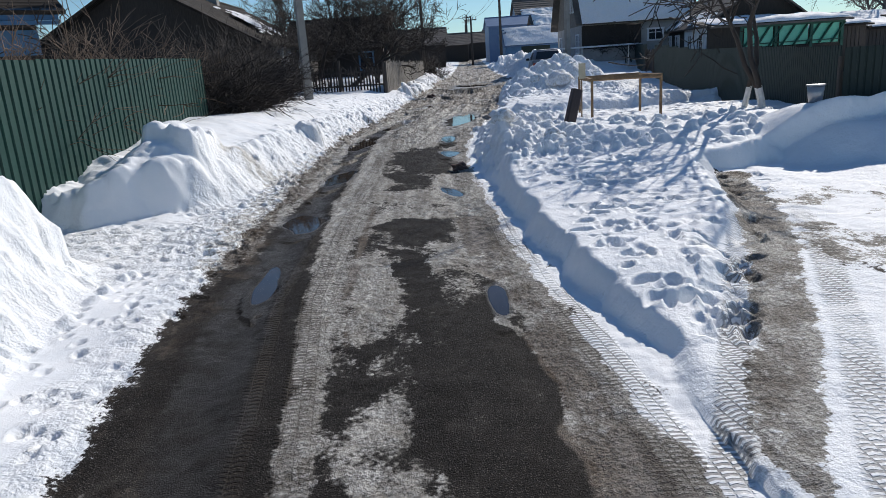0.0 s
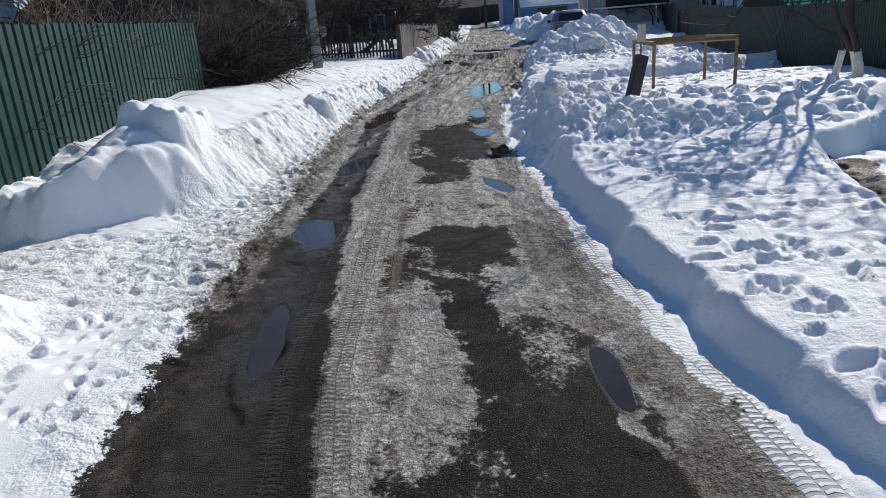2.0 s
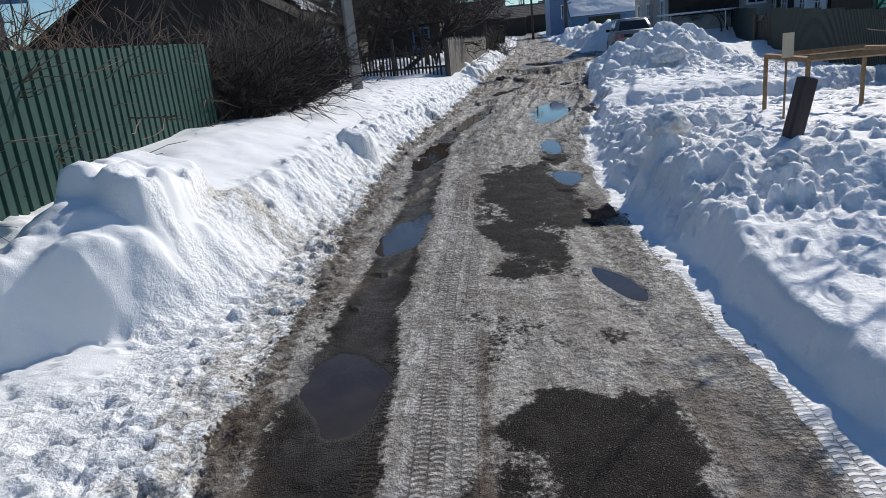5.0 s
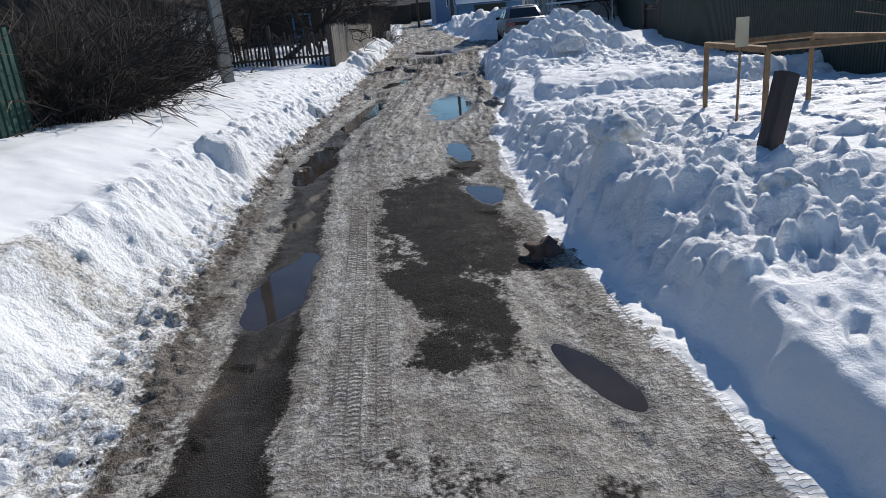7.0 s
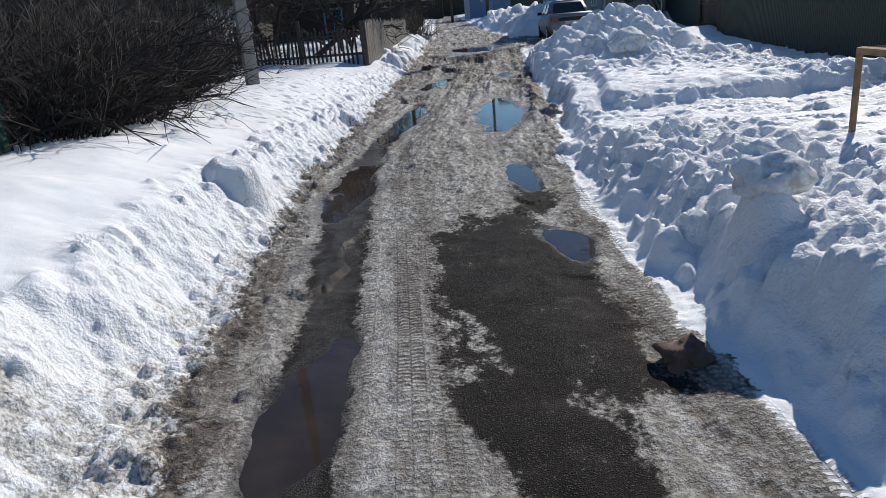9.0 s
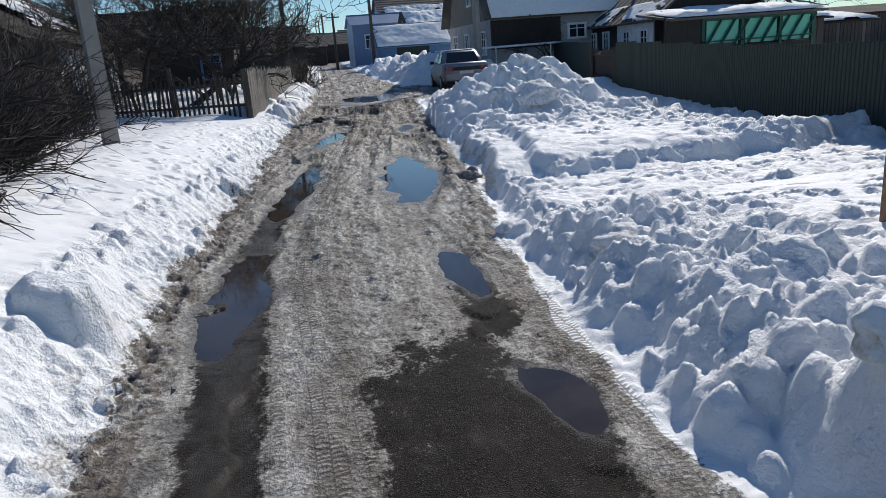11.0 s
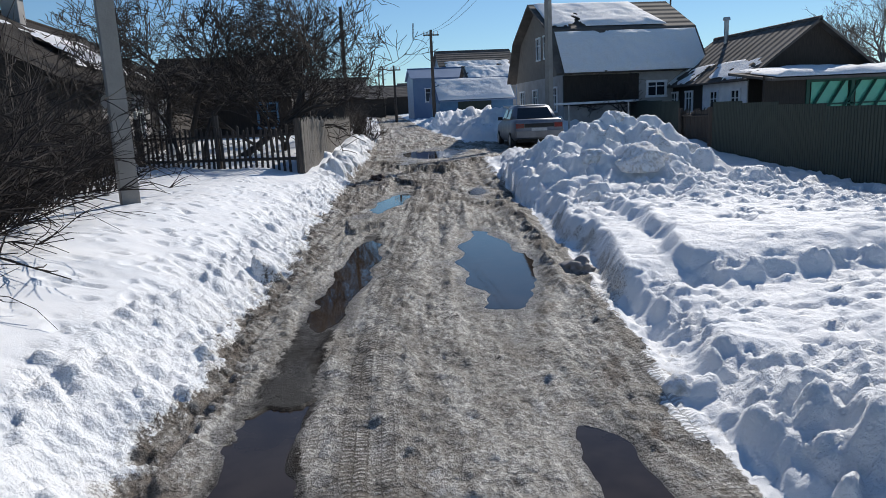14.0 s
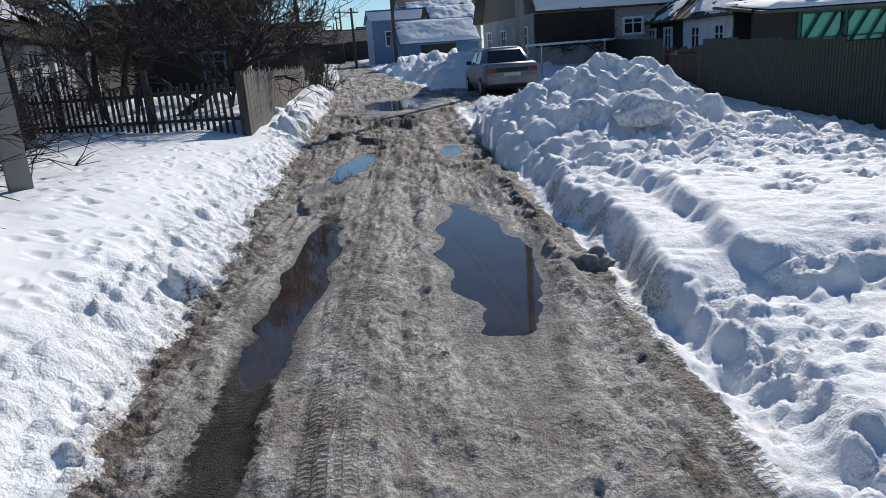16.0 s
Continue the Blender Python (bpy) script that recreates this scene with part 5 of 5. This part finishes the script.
for x in (-2.4, 0.0, 2.4):
    part("post", Shape().tube([(x, 0, 0.2), (x, 0, 1.98)], [0.03, 0.03], 6), STEEL, pipe)

# ---- bare trees and shrubs ----


def bend(p, way, length, n, curl, rng, droop=0.0):
    pts = [Vector(p)]
    for _ in range(n):
        way = (way + Vector((rng.gauss(0, curl), rng.gauss(0, curl), rng.gauss(0, curl) - droop))).normalized()
        pts.append(pts[-1] + way * (length / n))
    return pts, way


def grow(shapes, p, way, length, r, level, deepest, rng, spread, curl, kids, slim=0.0085):
    """A limb with its side branches; each level goes into its own shape."""
    n = 5 if level < 2 else 3
    pts, end = bend(p, way, length, n, curl, rng, -0.03 if level > 0 else 0.0)
    radii = [max(r * (1 - 0.6 * k / n), slim) for k in range(n + 1)]
    shapes[min(level, len(shapes) - 1)].tube(pts, radii, 6 if level == 0 else (4 if level == 1 else 3), level == 0)
    if level >= deepest:
        return
    for k in range(kids[level]):
        t = rng.uniform(0.3, 1.0) if level else rng.uniform(0.45, 1.0)
        i = min(int(t * n), n - 1)
        at_p = pts[i].lerp(pts[i + 1], t * n - i)
        d = (pts[i + 1] - pts[i]).normalized()
        side = d.cross(Vector((rng.gauss(0, 1), rng.gauss(0, 1), rng.gauss(0, 1)))).normalized()
        w = (d * rng.uniform(0.5, 1.0) + side * spread * rng.uniform(0.6, 1.3) + Vector((0, 0, 0.12))).normalized()
        grow(shapes, at_p, w, length * rng.uniform(0.45, 0.72), radii[i] * rng.uniform(0.42, 0.62), level + 1, deepest, rng, spread, curl, kids)


def bare_tree(x, y, stems, height, r, label, seed, deepest=4, kids=(6, 6, 5, 4), spread=0.8, bark=BARK, twig=TWIG, lime=False, lean=None, name="bare_tree"):
    rng = random.Random(seed)
    z = ground_z(x, y)
    top = thing(name, (x, y, z), label, "tree")
    shapes = [Shape(), Shape(), Shape()]
    for k in range(stems):
        shapes[0] = Shape()
        a = 2 * math.pi * k / stems + rng.uniform(0, 1)
        way = lean[k] if lean else Vector((math.cos(a) * 0.35, math.sin(a) * 0.35, 1)) if stems > 1 else Vector((0.06, 0.02, 1))
        foot = Vector((math.cos(a), math.sin(a), 0)) * (0.22 if stems > 1 else 0) + Vector((0, 0, -0.25))
        way = Vector(way).normalized()
        if lime:
            base, way2 = bend(foot, Vector((way.x * 0.3, way.y * 0.3, 1)).normalized(), 0.62, 3, 0.05, rng)
            way2 = (way + way2 * 0.4).normalized()
            part("limewash_band", Shape().tube(base, [r * 1.12, r * 1.07, r * 1.02, r * 0.99], 7), LIMEWASH, top, "flaking white limewash")
            foot, way = base[-1] - way2 * 0.03, way2
        grow(shapes, foot, way, height * rng.uniform(0.45, 0.6), r, 0, deepest, rng, spread, 0.25, kids)
        part("trunk", shapes[0], bark, top, "", True)
    tagged(part("limb_frame", shapes[1], bark, top), "", "", "", "stuff")
    tagged(part("crown", shapes[2], twig, top), "", "", "", "stuff")
    return top


bare_tree(5.05, 10.75, 3, 4.2, 0.045, "bare fruit tree with limewashed stems by the fence", 11, 3, (5, 5, 4), 0.95, lime=True, lean=[(-0.55, -0.25, 0.8), (0.5, 0.1, 0.8), (-0.1, 0.3, 1)])
bare_tree(-5.0, 30.6, 2, 5.2, 0.09, "bare apple tree behind the picket fence", 21, 4, (6, 5, 4, 4), 0.8, lime=True)
bare_tree(-3.7, 29.4, 1, 5.8, 0.10, "old leaning apple tree with dark bare crown", 23, 4, (7, 5, 4, 4), 0.75, lean=[(0.75, 0.25, 0.75)])
bare_tree(-2.1, 32.6, 3, 5.6, 0.06, "dense bare cherry tree behind the board fence", 25, 4, (6, 6, 4, 4), 0.6)
bare_tree(-2.6, 31.0, 3, 5.4, 0.055, "dense bare cherry tree behind the fence", 27, 4, (6, 6, 4, 4), 0.6)
bare_tree(-2.3, 36.5, 3, 5.0, 0.055, "bare tree leaning over the board fence", 29, 4, (6, 5, 4, 4), 0.6)
bare_tree(-4.4, 28.9, 2, 4.6, 0.06, "bare young plum tree behind the picket fence", 47, 4, (6, 5, 4, 3), 0.8)
bare_tree(-6.6, 33.5, 2, 4.6, 0.08, "bare young fruit tree beside the timber house", 33, 4, (6, 5, 4, 3), 0.8)
bare_tree(-7.3, 13.1, 2, 3.3, 0.05, "thin bare tree behind the green fence", 35, 3, (6, 5, 4), 0.7)
bare_tree(10.6, 37.6, 2, 3.2, 0.04, "small bare tree in front of the large house", 37, 3, (6, 5, 4), 0.5)
bare_tree(30.0, 46.5, 1, 9.0, 0.2, "tall bare birch in the distance", 39, 4, (9, 6, 5, 4), 0.7, FAR_TREE, FAR_TREE)
bare_tree(34.0, 55.0, 1, 8.0, 0.2, "tall bare birch in the distance", 41, 4, (9, 6, 5, 4), 0.7, FAR_TREE, FAR_TREE)


def shrub(x, y, rx, ry, height, count, label, seed, material=TWIG, name="shrub"):
    """A thicket of many thin shoots with side twigs."""
    rng = random.Random(seed)
    z = ground_z(x, y)
    top = thing(name, (x, y, z), label, "bush")
    stems, twigs = Shape(), Shape()
    for _ in range(count):
        a, d = rng.uniform(0, 6.283), rng.random() ** 0.5
        px, py = d * rx * math.cos(a), d * ry * math.sin(a)
        foot = (px * 0.85, py * 0.85, ground_z(x + px * 0.85, y + py * 0.85) - z - 0.05)
        way = Vector((px / rx * 0.4 + rng.gauss(0, 0.32), py / ry * 0.3 + rng.gauss(0, 0.32), 1)).normalized()
        tall = rng.uniform(0.5, 1.05) if rng.random() < 0.85 else rng.uniform(1.0, 1.35)
        pts, _ = bend(foot, way, height * tall, 6, 0.27, rng, 0.05)
        r = rng.uniform(0.006, 0.014)
        stems.tube(pts, [r * (1 - 0.11 * k) for k in range(7)], 3, False)
        for _ in range(8):
            k = rng.randrange(1, 6)
            w = ((pts[k + 1] - pts[k]).normalized() + Vector((rng.gauss(0, 0.6), rng.gauss(0, 0.6), rng.gauss(0.1, 0.4)))).normalized()
            q, _ = bend(pts[k], w, rng.uniform(0.15, 0.6), 3, 0.2, rng)
            twigs.tube(q, [r * 0.6, r * 0.5, r * 0.4, r * 0.25], 3, False)
    tagged(part("shoot_mass", stems, material, top), "", "", "", "stuff")
    tagged(part("twig_mass", twigs, material, top), "", "", "", "stuff")


THICKET = "dense thicket of bare brown shoots beside the fence"
for k, (x, y, rx, ry, hh, c) in enumerate([(-4.35, 14.3, 0.6, 0.8, 1.65, 200), (-4.25, 15.7, 0.7, 0.9, 1.6, 200), (-4.45, 17.2, 0.6, 0.9, 1.55, 180), (-4.75, 18.7, 0.6, 0.9, 1.9, 150), (-5.0, 16.4, 0.5, 1.6, 1.9, 150), (-5.2, 20.6, 0.7, 1.5, 2.5, 170), (-5.0, 22.8, 0.6, 1.0, 2.2, 120)]):
    shrub(x, y, rx, ry, hh, c, THICKET, 50 + k)
for k, (x, y) in enumerate([(-5.6, 8.6), (-5.8, 10.6), (-5.6, 12.6)]):
    shrub(x, y, 0.6, 1.2, 1.9, 130, "tangle of dry brown vines behind the green fence", 70 + k, DRY_STALK, "dry_vines")
shrub(0.15, 40.0, 0.6, 1.6, 1.4, 120, "dry brown bush at the end of the board fence", 77)

# ---- things in the snow ----
zf = 0.64
rack = thing("angle_frame", (3.08, 11.58, zf), "low open frame of rusty ochre bars in snow", "frame")
CORN = [(-0.54, -0.56), (0.55, -0.60), (0.55, 0.52), (-0.50, 0.58)]
for k in range(4):
    (ax, ay), (bx, by) = CORN[k], CORN[(k + 1) % 4]
    part("leg", Shape().box((ax, ay, 0.22), (0.035, 0.035, 0.75)), RUST, rack)
    part("rail", Shape().tube([(ax, ay, 0.585), (bx, by, 0.575)], [0.034, 0.034], 4), RUST, rack)
stump = thing("leaning_post", (1.95, 9.95, ground_z(1.95, 9.95)), "short dark tarred post leaning in the snow", "post")
stump.matrix_basis = stump.matrix_basis @ pose(0, 0, -0.05, -3, 16, 12)
part("shaft", Shape().box((0, 0, 0.24), (0.15, 0.12, 0.62), None, 0.02), BLACK_POST, stump)
part("cap", Shape().box((0, 0, 0.548), (0.12, 0.09, 0.016), None, 0.02), DARK_WOOD, stump)
sign = thing("stake_sign", (2.42, 11.25, 0.5), "thin iron stake with a small yellowed board", "sign")
part("stake", Shape().tube([(0, 0, 0), (0.01, 0, 0.98)], [0.011, 0.011], 6), RUST, sign)
part("board", Shape().box((0.01, -0.016, 0.86), (0.11, 0.014, 0.24)), BOARD, sign)


def crumpled(name, x, y, sx, sy, sz, material, label, category, seed, crook=0.6):
    bm = bmesh.new()
    bmesh.ops.create_icosphere(bm, subdivisions=4, radius=1.0)
    for v in bm.verts:
        p = v.co.copy()
        k = 1 + crook * (0.9 * noise.noise(p * 1.3 + Vector((seed, 0, 0))) + 0.45 * noise.noise(p * 3.1 + Vector((0, seed, 0))) + 0.2 * noise.noise(p * 8 + Vector((0, 0, seed))))
        v.co = Vector((p.x * k * sx, p.y * k * sy, max(p.z * k, -0.35) * sz))
    me = bpy.data.meshes.new(name)
    bm.to_mesh(me)
    bm.free()
    me.polygons.foreach_set("use_smooth", [True] * len(me.polygons))
    me.materials.append(material)
    ob = new(name, me)
    ob.location = (x, y, ground_z(x, y) + (0.2 if crook > 0.5 else -0.25) * sz)
    return tagged(ob, label, category)


crumpled("rag", 0.33, 9.85, 0.12, 0.10, 0.08, RAG, "crumpled brown rag lying on the wet road", "rag", 3)
crumpled("mud_clod", -0.05, 27.0, 0.18, 0.14, 0.10, RAG, "dark clod of mud at the street's edge", "clod", 5)
crumpled("mud_clod", 1.42, 17.7, 0.16, 0.14, 0.10, CAR_DIRT, "frozen grey mud clod on the road", "clod", 7)
for k, (x, y, sx, sz) in enumerate([(1.05, 10.5, 0.19, 0.15), (1.62, 9.15, 0.15, 0.12), (2.9, 21.2, 0.24, 0.18), (4.0, 21.8, 0.38, 0.30), (4.5, 24.0, 0.22, 0.18), (-0.85, 27.6, 0.22, 0.22), (-0.65, 28.8, 0.20, 0.26), (3.4, 22.4, 0.24, 0.2), (5.2, 22.9, 0.3, 0.24), (2.6, 20.4, 0.2, 0.17), (0.95, 14.6, 0.14, 0.11), (1.3, 13.1, 0.2, 0.12)]):
    crumpled("snow_block", x, y, sx, sx * 0.85, sz, DIRTY_SNOW, "rounded dirty block of ploughed snow on the bank", "snow block", 20 + k, 0.42)
pot = thing("bucket", (5.0, 8.95, ground_z(5.0, 8.95)), "small grey bucket standing in shaded snow", "bucket")
part("body", Shape().tube([(0, 0, -0.02), (0, 0, 0.22)], [0.08, 0.11], 14), STEEL, pot, "", True)
part("rim", Shape().tube([(0, 0, 0.215), (0, 0, 0.232)], [0.117, 0.117], 14), STEEL, pot)

# ---- parked car ----
car = thing("parked_car", (5.72, 34.8, ground_z(5.72, 34.8) - 0.02), "dusty grey-blue saloon car parked in the snow", "car", "", "", -5.0)


def loft(rings):
    s, n = Shape(), len(rings[0])
    for r in rings:
        s.v += r
    for k in range(len(rings) - 1):
        for j in range(n):
            s.f.append((k * n + j, k * n + (j + 1) % n, (k + 1) * n + (j + 1) % n, (k + 1) * n + j))
    s.f += [tuple(range(n)), tuple(range((len(rings) - 1) * n, len(rings) * n))]
    return s


def car_ring(y, w, lo, hi):
    return [(-w * 0.90, y, lo), (w * 0.90, y, lo), (w * 0.99, y, lo + 0.12), (w, y, (lo + hi) / 2), (w * 0.97, y, hi - 0.07), (w * 0.90, y, hi), (-w * 0.90, y, hi), (-w * 0.97, y, hi - 0.07), (-w, y, (lo + hi) / 2), (-w * 0.99, y, lo + 0.12)]


part("body", loft([car_ring(*r) for r in ((-2.05, 0.74, 0.42, 0.86), (-1.98, 0.80, 0.34, 0.93), (-1.5, 0.82, 0.26, 0.95), (-0.6, 0.825, 0.22, 0.93), (0.6, 0.825, 0.22, 0.92), (1.2, 0.81, 0.26, 0.88), (1.85, 0.78, 0.30, 0.80), (2.02, 0.70, 0.36, 0.70))]), CAR_PAINT, car, "", True)


def cab_ring(z, w, y0, y1):
    k = 0.12
    return [(-w + k, y0, z), (w - k, y0, z), (w, y0 + k, z), (w, y1 - k, z), (w - k, y1, z), (-w + k, y1, z), (-w, y1 - k, z), (-w, y0 + k, z)]


part("cabin", loft([cab_ring(0.90, 0.76, -1.42, 0.95), cab_ring(1.12, 0.70, -1.18, 0.55), cab_ring(1.33, 0.61, -0.95, 0.22), cab_ring(1.385, 0.54, -0.82, 0.10)]), CAR_PAINT, car, "", True)
part("rear_window", slab(Shape(), (-0.60, -1.405, 0.955), (0.60, -1.405, 0.955), (0.50, -1.005, 1.30), (-0.50, -1.005, 1.30), -0.012), GLASS, car, "dirty rear window")
part("windscreen", slab(Shape(), (-0.60, 0.90, 0.96), (0.60, 0.90, 0.96), (0.50, 0.34, 1.30), (-0.50, 0.34, 1.30), 0.012), GLASS, car)
for sx in (-1, 1):
    for a, b in ((-1.05, -0.32), (-0.25, 0.55)):
        part("side_window", slab(Shape(), (sx * 0.757, a, 0.96), (sx * 0.757, b, 0.96), (sx * 0.637, b - 0.22, 1.29), (sx * 0.637, a + 0.16, 1.29), -0.012 * sx), GLASS, car)
    part("tail_light", Shape().box((sx * 0.62, -2.045, 0.74), (0.26, 0.05, 0.14), None, 0.01), LAMP_RED, car)
    part("mirror", Shape().box((sx * 0.86, 0.52, 0.98), (0.16, 0.08, 0.11), None, 0.02), RUBBER, car)
    for y in (-1.25, 1.28):
        wheel = part("wheel", Shape().tube([(sx * 0.66, y, 0.275), (sx * 0.70, y, 0.275), (sx * 0.80, y, 0.275), (sx * 0.835, y, 0.275)], [0.25, 0.285, 0.285, 0.26], 20), RUBBER, car)
        part("rim", Shape().tube([(sx * 0.80, y, 0.275), (sx * 0.842, y, 0.275), (sx * 0.846, y, 0.275)], [0.17, 0.165, 0.05], 16), STEEL, wheel)
part("rear_bumper", Shape().box((0, -2.06, 0.47), (1.56, 0.14, 0.20), None, 0.05), CAR_DIRT, car, "mud-splashed rear bumper")
part("trunk_trim", Shape().box((0, -2.05, 0.745), (0.95, 0.03, 0.12)), RUBBER, car, "dark band between rear lamps")
part("number_plate", Shape().box((0, -2.075, 0.61), (0.50, 0.02, 0.11)), PLATE, car)
part("underside", Shape().box((0, 0, 0.26), (1.3, 3.6, 0.1)), RUBBER, car)
part("roof_snow", snow_sheet([(-0.5, -0.85, 1.385), (0.5, -0.85, 1.385), (0.5, 0.08, 1.385), (-0.5, 0.08, 1.385)], 10, 10, 0.02, 41, 0.0, 0.004), DIRTY_SNOW, car, "", True)
